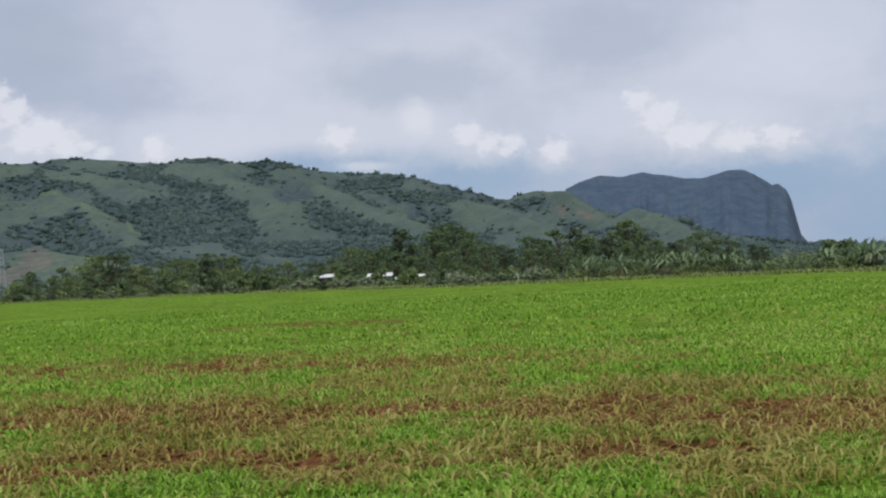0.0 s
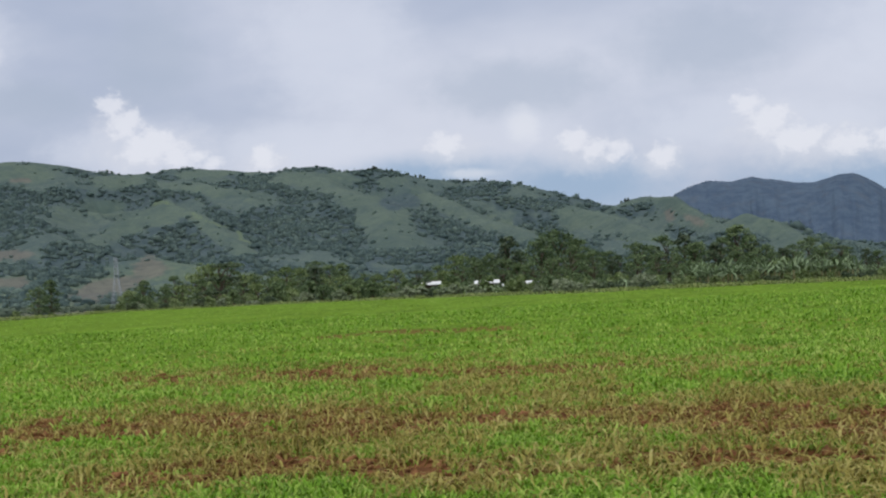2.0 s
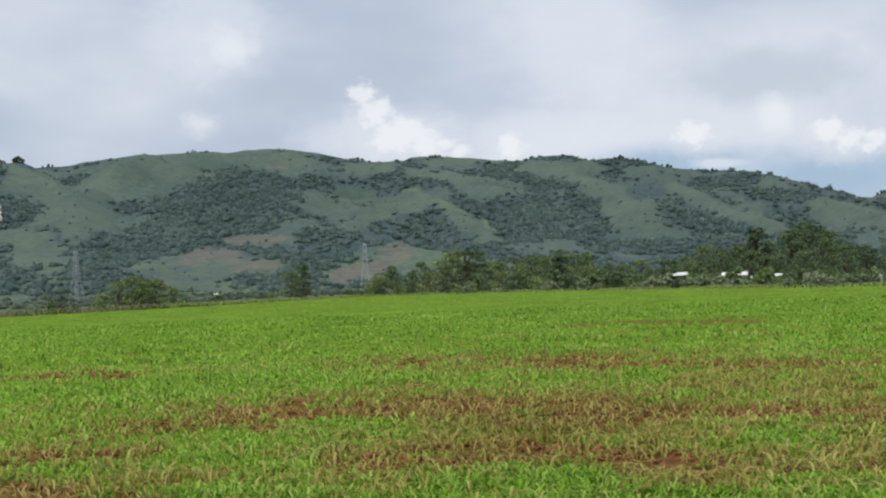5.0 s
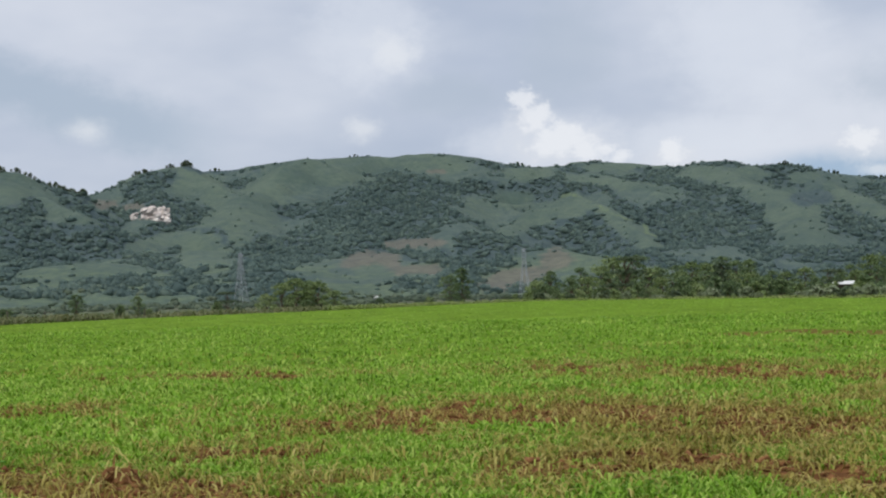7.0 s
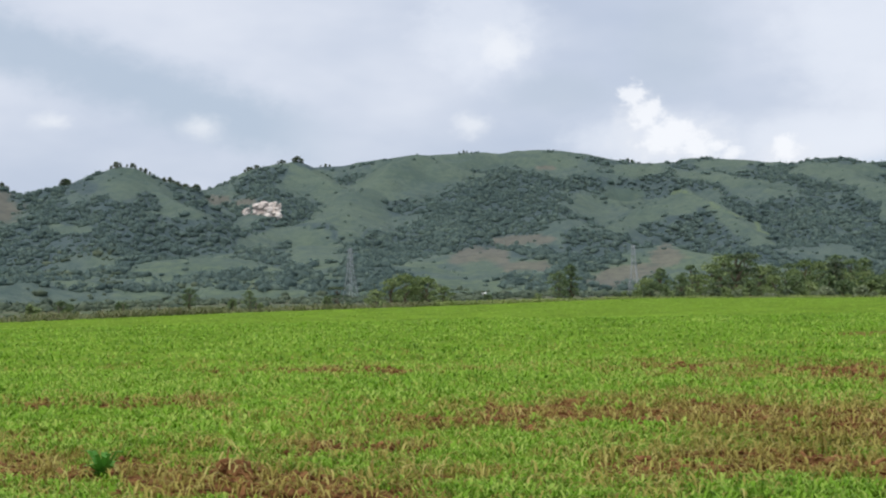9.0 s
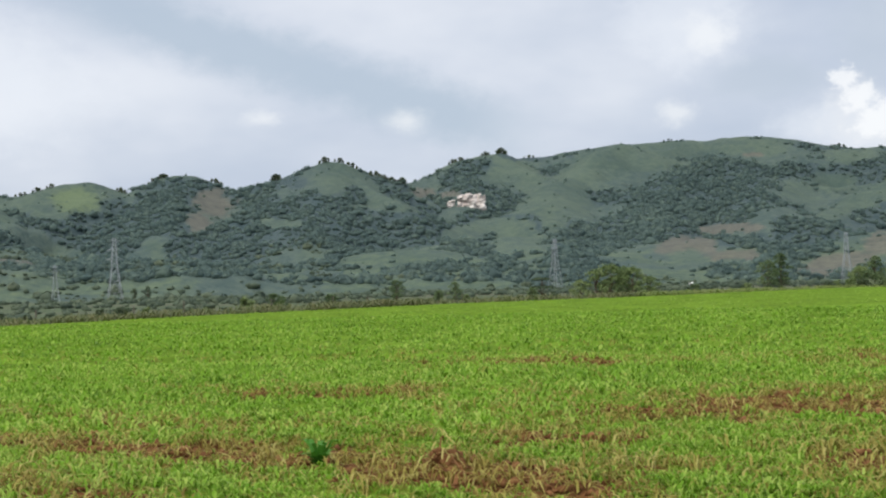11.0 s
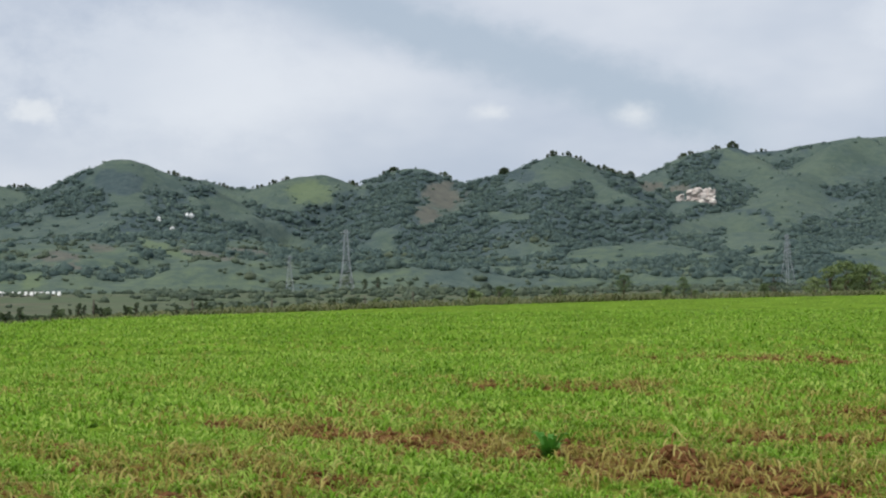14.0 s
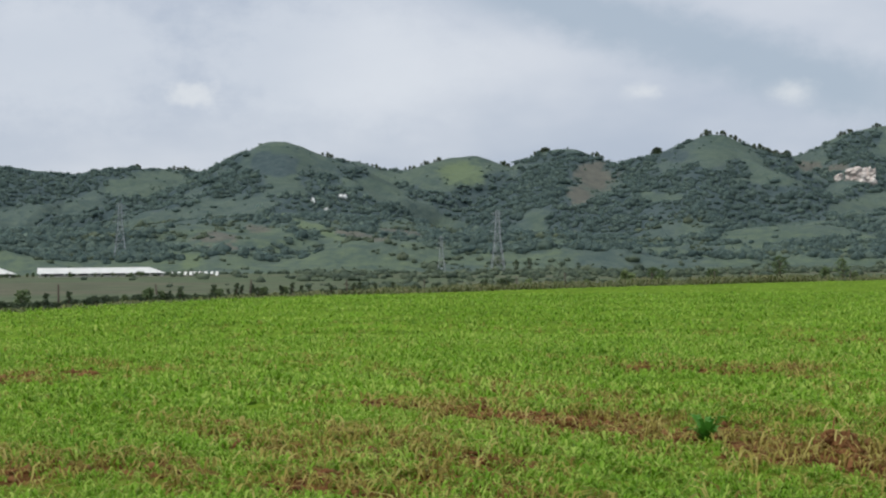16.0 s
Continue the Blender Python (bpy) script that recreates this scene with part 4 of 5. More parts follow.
# ---- crop and weeds ----


def blades(name, x, y, z, count, length, width, droop, mat, label, category, seed, spread=0.03, joints=4, arched=0.0):
    """Tufts of arching leaves, each leaf three joints long. Arrays hold one value a tuft."""
    rng = np.random.default_rng(seed)
    n = len(x)
    rep = np.repeat(np.arange(n), count)
    m = len(rep)
    turn = rng.random(m) * 2 * math.pi
    L = length[rep] * rng.uniform(0.55, 1.15, m)
    W = width[rep] * rng.uniform(0.7, 1.2, m)
    lean = rng.uniform(0.25, 0.75, m)
    arch = rng.random(m) < arched
    fall = droop * rng.uniform(0.4, 1.3, m)
    ox, oy = rng.normal(0, spread, m), rng.normal(0, spread, m)
    cx, cy = np.cos(turn), np.sin(turn)
    sx, sy = -cy, cx
    bx, by, bz = x[rep] + ox, y[rep] + oy, z[rep]
    reach = np.stack([0 * L, L * lean * 0.45, L * lean, L * (lean + 0.35)])
    up = np.stack([0 * L, L * 0.48, L * (0.78 - 0.25 * fall), L * (0.85 - 0.95 * fall)])
    reach = np.where(arch, np.stack([0 * L, L * 0.26, L * 0.82, L * 1.3]), reach)
    up = np.where(arch, np.stack([0 * L, L * 0.37, L * 0.42, L * 0.04]), up)
    half = np.stack([W * 0.35, W * 0.5, W * 0.42, W * 0])
    verts = []
    for k in ((0, 1, 2, 3), (0, 2, 3), (1, 3))[4 - joints]:
        px, py, pz = bx + cx * reach[k], by + cy * reach[k], bz + up[k]
        if k < 3:
            verts.append(np.stack([px - sx * half[k], py - sy * half[k], pz], -1))
            verts.append(np.stack([px + sx * half[k], py + sy * half[k], pz], -1))
        else:
            verts.append(np.stack([px, py, pz], -1))
    v = np.stack(verts, 1).reshape(-1, 3)
    tri = np.array([[0, 1, 3], [0, 3, 2], [2, 3, 5], [2, 5, 4], [4, 5, 6]] if joints == 4 else [[0, 1, 3], [0, 3, 2], [2, 3, 4]] if joints == 3 else [[0, 1, 2]])
    f = (tri[None] + (np.arange(m) * (2 * joints - 1))[:, None, None]).reshape(-1, 3)
    return tagged(new(name, mesh_from(name, v, f, mat, True)), label, category, kind="stuff")


def spread_points(n, r0, r1, half_angle, seed):
    rng = np.random.default_rng(seed)
    a = rng.uniform(-half_angle, half_angle, n)
    r = np.sqrt(rng.uniform(r0 * r0, r1 * r1, n))
    x, y = -r * np.sin(np.radians(a)), r * np.cos(np.radians(a))
    across = x * ROW[1] - y * ROW[0]
    shift = np.sin(across * 2 * math.pi / 0.75) * 0.09  # crowd towards the rows
    x, y = x + ROW[1] * shift, y - ROW[0] * shift
    a, r = np.degrees(np.arctan2(-x, y)), np.hypot(x, y)
    return a, r, x, y, rng


def crop_band(name, n, r0, r1, count, length, width, seed, joints=4, half_angle=44):
    a, r, x, y, rng = spread_points(n, r0, r1, half_angle, seed)
    thin = np.maximum(bareness(x, y), 0.5 * bareness(x, y, 2.0))
    keep = (rng.random(n) > thin * 1.05) & (r < field_edge(a))
    x, y = x[keep], y[keep]
    vigour = 0.3 + 1.4 * fbm(x * 0.8, y * 0.8, 4, 61)
    blades(name, x, y, field_relief(x, y) - 0.005, count, length * vigour, width * np.sqrt(vigour), 0.5, CROP,
           "young bright green grassy crop leaves standing in rows", "crop", seed, 0.03, joints, 0.45)


crop_band("crop", 19000, 6.5, 16, 5, 0.115, 0.018, 11)
crop_band("crop", 26000, 16, 32, 5, 0.135, 0.034, 12, 3)
crop_band("crop", 10000, 0.7, 10, 4, 0.115, 0.02, 19, 3, 180)
crop_band("crop", 24000, 32, 75, 4, 0.15, 0.05, 13, 3)
crop_band("crop", 24000, 75, 204, 3, 0.12, 0.13, 14, 2)

# withered weeds over the thin strips and a sprinkling of them elsewhere
a, r, x, y, rng = spread_points(110000, 6.5, 40, 44, 15)
thin, near_thin = bareness(x, y), bareness(x, y, 2.1)
keep = rng.random(len(x)) < np.clip(np.maximum(thin * 0.6, near_thin * np.interp(x, [-4, 1, 4], [0.10, 0.42, 0.75])), np.interp(x, [-4, 2], [0.022, 0.05]), 0.8) * np.clip(1.5 - r / 26, 0.25, 1) * (1 - 0.6 * np.clip((thin - 0.5) * 4, 0, 1))
x, y = x[keep][:24000], y[keep][:24000]
blades("withered_weeds", x, y, field_relief(x, y), 4, 0.13 + 0.17 * rng.random(len(x)), np.full(len(x), 0.019), 1.0, DRY,
       "withered straw and olive weeds arching over the bare soil", "weeds", 16, 0.07, 4, 1.0)

# broken clods lying over the bare soil
core, core_faces = crown_template(41, 1, 1)
core, core_faces = core[:12], core_faces[:20]
a, r, x, y, rng = spread_points(60000, 6.5, 32, 44, 23)
keep = rng.random(len(x)) < np.clip(bareness(x, y) - 0.25, 0, 1) * 1.2
x, y = x[keep][:6500], y[keep][:6500]
n = len(x)
lump = core[None] * (rng.uniform(0.015, 0.055, (n, 1, 1)) * (1 + 0.9 * (rng.random((n, 1, 1)) > 0.93))) * rng.uniform(0.6, 1.3, (n, 12, 1))
lump = lump + np.stack([x, y, field_relief(x, y) + 0.01], -1)[:, None, :]
me = mesh_from("soil_clods", lump.reshape(-1, 3), (core_faces[None] + 12 * np.arange(n)[:, None, None]).reshape(-1, 3), CLOD)
tagged(new("soil_clods", me), "crumbled red-brown soil clods between the weeds", "soil", kind="stuff")

# rough grass along the field's far edge
rng = np.random.default_rng(17)
a = rng.uniform(-45, 45, 52000)
thick = fbm(a * 0.9, a * 0 + 2.0, 3, 71)
a = a[rng.random(52000) < np.clip((thick - 0.25) * 2, 0.12, 1)][:21000]
n = len(a)
r = field_edge(a) + rng.exponential(1.0, n) * np.where(a > 0, 5.0, np.where(a < -10, 7.0, 3.0)) - 0.4
x, y = -r * np.sin(np.radians(a)), r * np.cos(np.radians(a))
tall = (0.18 + 0.42 * rng.random(n) ** 1.6) * np.interp(a, [-45, -10, 2, 12, 26, 32, 45], [1.1, 1.0, 1.5, 1.7, 1.1, 0.7, 0.6])
for side, mat, label in ((a < 1, VERGE, "tall rough yellow-green grass along the field edge"), (a >= 1, VERGE_DARK, "rough olive and brown weeds along the field edge")):
    blades("verge_grass", x[side], y[side], ground_z(a[side], r[side]) - 0.1, 4, tall[side], np.full(int(side.sum()), 0.10), 0.6, mat, label, "grass", 18, 0.2, 3)


def weed_plant():
    """One bushy dark green weed in the soil."""
    x, y = -3.1, 12.6
    ob = thing("weed", pose(x, y, float(field_relief(np.array([x]), np.array([y]))[0]) - 0.01), "leafy dark green weed growing from bare soil", "weed")
    rng = np.random.default_rng(5)
    for k in range(26):
        bm = bmesh.new()
        t, up = rng.random() * 6.283, rng.uniform(0.08, 0.26)
        out = rng.uniform(0.08, 0.2)
        c, s = math.cos(t), math.sin(t)
        rows = []
        for f, w in ((0.0, 0.008), (0.35, 0.026), (0.7, 0.028), (1.0, 0.003)):
            px, pz = out * f * 1.2, up * math.sin(f * 1.9)
            rows.append([bm.verts.new((c * px - s * w, s * px + c * w, pz)), bm.verts.new((c * px, s * px, pz - 0.006)), bm.verts.new((c * px + s * w, s * px - c * w, pz))])
        for p, q in zip(rows, rows[1:]):
            for i in range(2):
                bm.faces.new((p[i], p[i + 1], q[i + 1], q[i]))
        part("leaf", bm, WEED_LEAF, ob)
    return ob


WEED_LEAF = leafy("weed_leaf", (0.06, 0.20, 0.022), (0.10, 0.29, 0.035), (0.16, 0.38, 0.06), 0.25, patch=1.0)
weed_plant()


def clod_heap(x, y, size, label, lumps=22, roots=46):
    """A ploughed-up heap of red soil with dead stalks and roots in it."""
    z = float(field_relief(np.array([x]), np.array([y]))[0])
    ob = thing("clod_heap", pose(x, y, z - 0.02), label, "soil heap", "heaps of ploughed soil")
    rng = np.random.default_rng(int(abs(x) * 100) % 97 + 100)
    for k in range(lumps):
        bm = bmesh.new()
        s = size * rng.uniform(0.08, 0.2)
        px, py = rng.normal(0, size * 0.3), rng.normal(0, size * 0.22)
        pz = max(0.0, size * 0.8 - (abs(px) * 1.9 + abs(py) * 1.2)) * rng.uniform(0.2, 1.0)
        bmesh.ops.create_icosphere(bm, subdivisions=2, radius=s)
        for v in bm.verts:
            v.co *= 1 + 0.6 * noise.noise(v.co * (1.6 / s) + Vector((k * 5.1, x, y)))
            v.co = Vector((v.co.x * 1.2 + px, v.co.y + py, max(v.co.z + pz, -0.03)))
        part("clod", bm, CLOD, ob)
    for k in range(roots):
        bm = bmesh.new()
        t, l = rng.random() * 6.283, size * rng.uniform(0.3, 0.7)
        px, py = rng.normal(0, size * 0.25), rng.normal(-size * 0.1, size * 0.2)
        pz = max(0.0, size * 0.85 - abs(px) * 2.0) * rng.uniform(0.3, 1.0)
        c, s = math.cos(t), math.sin(t)
        w = 0.007
        prev = None
        for f, up in ((0, 0), (0.3, 0.22), (0.7, 0.2), (1.0, -0.12)):
            p = [bm.verts.new((px + c * l * f - s * w, py + s * l * f + c * w, pz + up * l)), bm.verts.new((px + c * l * f + s * w, py + s * l * f - c * w, pz + up * l))]
            if prev:
                bm.faces.new((prev[0], prev[1], p[1], p[0]))
            prev = p
        part("dead_root", bm, DRY if k % 3 else CLOD, ob, "dead root")
    return ob


clod_heap(-1.95, 12.45, 0.44, "heap of red ploughed soil with dead roots")
clod_heap(-3.75, 13.0, 0.14, "small lump of red soil with dry roots", 8, 14)

# ---- trees and bushes ----


def leaf_mesh(name, centres, radii, per, leaf, mat, seed, flat=1.0):
    """A crown of many small leaf cards held in uneven tufts, with gaps between."""
    rng = np.random.default_rng(seed)
    pts, nor = [], []
    for c, rad in zip(centres, radii):
        d = rng.normal(size=(per, 3))
        d /= np.linalg.norm(d, axis=1)[:, None]
        d[:, 2] = np.where(d[:, 2] < -0.3, -d[:, 2] * 0.6, d[:, 2])
        p = np.array(c) + d * np.array([rad, rad, rad * flat]) * rng.uniform(0.45, 1.08, (per, 1))
        pts.append(p)
        nor.append(d)
    p, d = np.concatenate(pts), np.concatenate(nor)
    n = len(p)
    d = d + rng.normal(0, 0.6, (n, 3)) + np.array([0, 0, 0.4])
    d /= np.linalg.norm(d, axis=1)[:, None]
    ref = rng.normal(size=(n, 3))
    u = np.cross(d, ref)
    u /= np.linalg.norm(u, axis=1)[:, None] + 1e-6
    w = np.cross(d, u)
    s = (leaf * rng.uniform(0.6, 1.4, n))[:, None]
    v = np.stack([p - u * s, p - w * s * 0.55 + d * s * 0.1, p + u * s, p + w * s * 0.55 + d * s * 0.1], 1).reshape(-1, 3)
    f = np.arange(4 * n).reshape(n, 4)
    return mesh_from(name, v, f, mat)


def tree(seed, tall, wide, mat, label, layers=0, per=115, leaf=0.24, category="tree", group="trees beyond the field"):
    """A tree with a tapered, forked trunk; layered crowns spread in flat storeys."""
    rng = np.random.default_rng(seed)
    ob = thing("tree", Matrix(), label, category, group)
    bm = bmesh.new()
    r0 = tall * 0.028
    top = tall * 0.72
    lean = rng.normal(0, 0.05 * tall, 2)
    stem = [(lean[0] * f * f, lean[1] * f * f, top * f) for f in (0, 0.25, 0.5, 0.75, 1.0)]
    tube(bm, stem, [r0 * 1.4, r0, r0 * 0.8, r0 * 0.55, r0 * 0.25], 7)
    centres, radii = [], []
    n = 17 if not layers else 5 * layers
    for k in range(n):
        f = (0.14 + 0.78 * (k + rng.random()) / n) if not layers else 0.22 + 0.7 * (k // 5) / max(1, layers - 1)
        t = k * 2.4 + rng.random()
        bulge = math.sin(math.pi * min(1, max(0.15, (f + 0.12) / 1.15))) ** 0.8
        out = wide * 0.5 * (0.35 + 0.6 * rng.random()) * (bulge if not layers else 1.15 - f * 0.75)
        c = (math.cos(t) * out + lean[0] * f, math.sin(t) * out + lean[1] * f, tall * f)
        centres.append(c)
        radii.append(wide * (0.15 + 0.11 * rng.random()) * (1.0 if not layers else 0.9))
        low = max(0.08, f - 0.22)
        tube(bm, [(lean[0] * low * low, lean[1] * low * low, min(tall * low, top)), (c[0] * 0.55, c[1] * 0.55, tall * (low * 0.4 + f * 0.6)), c], [r0 * 0.45, r0 * 0.3, r0 * 0.1], 5)
    centres.append((lean[0], lean[1], tall * 0.92))
    radii.append(wide * 0.16)
    part("trunk", bm, BARK, ob, "", True)
    part_mesh("crown", leaf_mesh("crown", centres, radii, per, leaf, mat, seed + 50, 0.72 if not layers else 0.34), ob)
    return ob


def shrub(seed, tall, wide, mat, label, leaf=0.13, per=70):
    rng = np.random.default_rng(seed)
    ob = thing("bush", Matrix(), label, "bush", "bushes along the field edge")
    bm = bmesh.new()
    centres, radii = [], []
    for k in range(8):
        t = k * 2.4 + rng.random()
        up = 0.14 + 0.7 * (k + rng.random()) / 8
        out = wide * 0.36 * rng.random() ** 0.5 * (1.1 - 0.6 * up)
        c = (math.cos(t) * out, math.sin(t) * out, tall * up)
        tube(bm, [(c[0] * 0.1, c[1] * 0.1, -0.1), (c[0] * 0.6, c[1] * 0.6, c[2] * 0.6), c], [0.04, 0.03, 0.012], 5)
        centres.append(c)
        radii.append(wide * rng.uniform(0.2, 0.3) * (1.15 - 0.5 * up))
    part("stem", bm, BARK, ob)
    part_mesh("foliage", leaf_mesh("foliage", centres, radii, per, leaf, mat, seed + 9, min(1.0, tall / wide * 1.1)), ob)
    return ob


def at_ground(az, r, turn=0.0, scale=1.0, sink=0.15):
    x, y = bearing_xy(az, r)
    z = float(np.maximum(ground_z(np.array([az]), np.array([r])), 0 * r - 9)[0]) - sink
    return Matrix.LocRotScale((x, y, z), Euler((0, 0, turn)), (scale, scale, scale))


def plant_copy(model, az, r, turn, scale, sink=0.15):
    made = copy_thing(model, Matrix())
    made.matrix_basis = at_ground(az, r, turn, scale, sink)
    return made


TREES = [tree(1, 10, 7.5, TREE_LEAF, "broad green tree with an uneven airy crown"),
         tree(2, 10, 6.0, TREE_LEAF, "slender green tree with a ragged crown"),
         tree(3, 10, 8.5, DARK_LEAF, "dark green spreading tree with flat layered boughs", layers=4),
         tree(4, 10, 7.0, SHRUB_LEAF, "yellow-green tree with a loose rounded crown"),
         tree(5, 10, 5.0, DARK_LEAF, "narrow dark tree with a pointed crown"),
         tree(6, 10, 5.5, TREE_LEAF, "tall thin-crowned tree with long drooping boughs", per=100, leaf=0.21)]
HILL_TREES = [tree(7, 10, 10.5, DARK_LEAF, "small rounded dark tree on a hilltop", per=45, leaf=0.75, group="trees on the summits"),
              tree(8, 10, 8.5, DARK_LEAF, "small dark tree with an uneven crown on a hilltop", per=45, leaf=0.7, group="trees on the summits")]
BUSHES = [shrub(1, 1.6, 2.2, SHRUB_LEAF, "rounded yellow-green bush in rough grass"),
          shrub(2, 2.0, 2.0, TREE_LEAF, "upright green bush in rough grass"),
          shrub(3, 1.2, 2.4, DARK_LEAF, "low dark green bush in rough grass"),
          shrub(4, 2.0, 0.8, DARK_LEAF, "upright dark shrub in rough grass", 0.11, 60),
          shrub(5, 1.5, 2.2, PALE_LEAF, "low bush with pale grey-green leaves before the grove", 0.16, 60)]
used = set()


def set_tree(kind, az, r, tall, turn=None):
    """The first of a kind is moved to its place, later ones are copies."""
    turn = random.random() * 6.283 if turn is None else turn
    if kind in used:
        return plant_copy(TREES[kind], az, r, turn, tall / 10)
    used.add(kind)
    TREES[kind].matrix_basis = at_ground(az, r, turn, tall / 10)
    return TREES[kind]


def set_bush(kind, az, r, scale):
    turn = random.random() * 6.283
    if (kind, "bush") in used:
        return plant_copy(BUSHES[kind], az, r, turn, scale, 0.05)
    used.add((kind, "bush"))
    BUSHES[kind].matrix_basis = at_ground(az, r, turn, scale, 0.05)
    return BUSHES[kind]


def grove_top(az):
    """Rise of the grove's tops over eye level, in degrees."""
    return np.interp(az, [-36, -35.5, -34.3, -32.2, -30.7, -27.8, -26, -24.3, -21.4, -19.4, -18, -15.9, -14.2, -12, -10.6, -8.7, -7.4, -6.5],
                     [0.1, 0.2, 0.65, 0.8, 1.35, 1.1, 0.95, 1.5, 1.35, 0.8, 0.45, 0.65, 1.0, 0.75, 1.1, 0.65, 0.62, 0.3])


random.seed(8)
for row, (r, low, step) in enumerate(((320, 1.08, 0.62), (285, 0.84, 0.75), (250, 0.5, 0.95))):
    az = -35.8 + row * 0.3
    while az < -6.8:
        rr = r + random.uniform(-14, 14)
        tall = rr * math.tan(radians(float(grove_top(az)))) + EYE_Z - VALLEY
        tall = max(3.5, tall * low * random.uniform(0.78, 1.06))
        set_tree(random.choice((0, 1, 5, 3, 3) if az > -20 else (0, 1, 5, 5, 4)), az, rr, tall)
        az += step * random.uniform(0.7, 1.3)
set_tree(2, -10.5, 235, 8.9)
set_tree(2, -18.2, 215, 6.3)
set_tree(2, -34.6, 250, 7.0)
set_tree(4, -14.3, 260, 9.0)
set_tree(3, 2.75, 222, 6.6)
set_tree(3, 2.2, 226, 7.4)
set_tree(0, 1.75, 230, 7.0)
set_tree(3, 1.3, 226, 6.8)
set_tree(3, 0.7, 236, 5.4)
set_tree(3, 3.3, 224, 5.0)
set_tree(2, 4.75, 190, 4.6)
set_tree(1, -4.3, 480, 12.5)
set_tree(0, -3.8, 470, 10)
set_tree(4, 20.1, 780, 8)
set_tree(4, 20.6, 790, 7)
set_tree(1, 15.3, 210, 4.2)
set_tree(1, 15.0, 214, 3.8)
set_tree(0, 10.5, 420, 6.5)
set_tree(0, 8.2, 400, 5.5)

# trees standing out on the summits
for az, tall in ((8.2, 8), (11.2, 13), (10.9, 10), (10.6, 9), (10.2, 10), (13.2, 9), (12.6, 7), (6.3, 12), (6.9, 8), (7.9, 7), (5.2, 7), (12.1, 8), (19.4, 8), (17.4, 10), (19.8, 7), (27.9, 8),
                 (26.0, 8), (24.7, 8), (24.1, 7), (23.6, 7), (21.0, 9), (19.5, 8), (15.1, 13), (35.2, 10), (33.8, 8), (33.4, 9), (-16.8, 10), (-17.5, 9), (-18.6, 8), (-20.3, 7), (-26.5, 7), (-6.6, 9), (-0.2, 6)):
    for step, share in ((0.0, 1.0), (0.16, 0.62), (-0.13, 0.7)):
        b = az + step * random.uniform(0.7, 1.3)
        rr = np.linspace(1300, 2700, 700)
        up = rise_of(np.full(700, b), rr)
        top = float(rr[int(np.argmax(up))])
        kind = random.randrange(2)
        made = HILL_TREES[kind] if ("hill", kind) not in used else copy_thing(HILL_TREES[kind], Matrix())
        used.add(("hill", kind))
        made.matrix_basis = at_ground(b, top - 3, random.random() * 6.283, 0.85 * tall * share / 10)
        made.location.z = float(hill_z(np.array([b]), np.array([top]))[0]) - 0.22 * tall * share

# hedge of bushes along the far edge of the field
az = -39.5
while az < 22:
    e = float(field_edge(az))
    near = random.random()
    scale = random.uniform(0.4, 1.1) * (1.1 if az < -6 else 0.6)
    set_bush(random.choice((0, 0, 1, 2)), az, e + (14 if az < -9 else 4) + 24 * near * near, scale * (1 + 0.5 * near))
    az += random.uniform(0.18, 0.5) if az < -6 else random.uniform(0.7, 2.2)
for k in range(46):
    set_bush(random.choice((0, 1, 1)), random.uniform(-26.5, -12.5), random.uniform(190, 222), random.uniform(1.3, 2.0))
while az < 41:
    e = float(field_edge(az))
    set_bush(random.choice((1, 2, 2, 3)), az, e + random.uniform(1.5, 5), random.uniform(0.22, 0.42))
    az += random.uniform(0.25, 0.9)
# a dense low hedge and upright shrubs at the corner of the field
az = 32.2
while az < 41.5:
    e = float(field_edge(az))
    set_bush(random.choice((2, 2, 1)), az, e + random.uniform(1.2, 3.2), random.uniform(0.24, 0.36))
    az += random.uniform(0.22, 0.4)
for centre, spread, count in ((31.6, 0.9, 8), (29.9, 0.9, 7), (28.0, 0.8, 5), (26.0, 0.9, 5), (24.0, 0.9, 4), (33.6, 0.8, 4), (21.4, 0.7, 3), (19.2, 0.8, 3)):
    for k in range(count):
        az = random.gauss(centre, spread)
        set_bush(3, az, float(field_edge(az)) + random.uniform(1.5, 4), random.uniform(0.18, 0.48))

for k in range(38):
    az = random.uniform(-27.5, -7.5)
    set_bush(4, az, float(field_edge(az)) + random.uniform(9, 16), random.uniform(0.5, 1.0))
az = -40.5
while az < -27:
    set_bush(random.choice((0, 2, 2)), az, float(field_edge(az)) + random.uniform(3, 6), random.uniform(0.35, 0.7))
    az += random.uniform(0.25, 0.6)

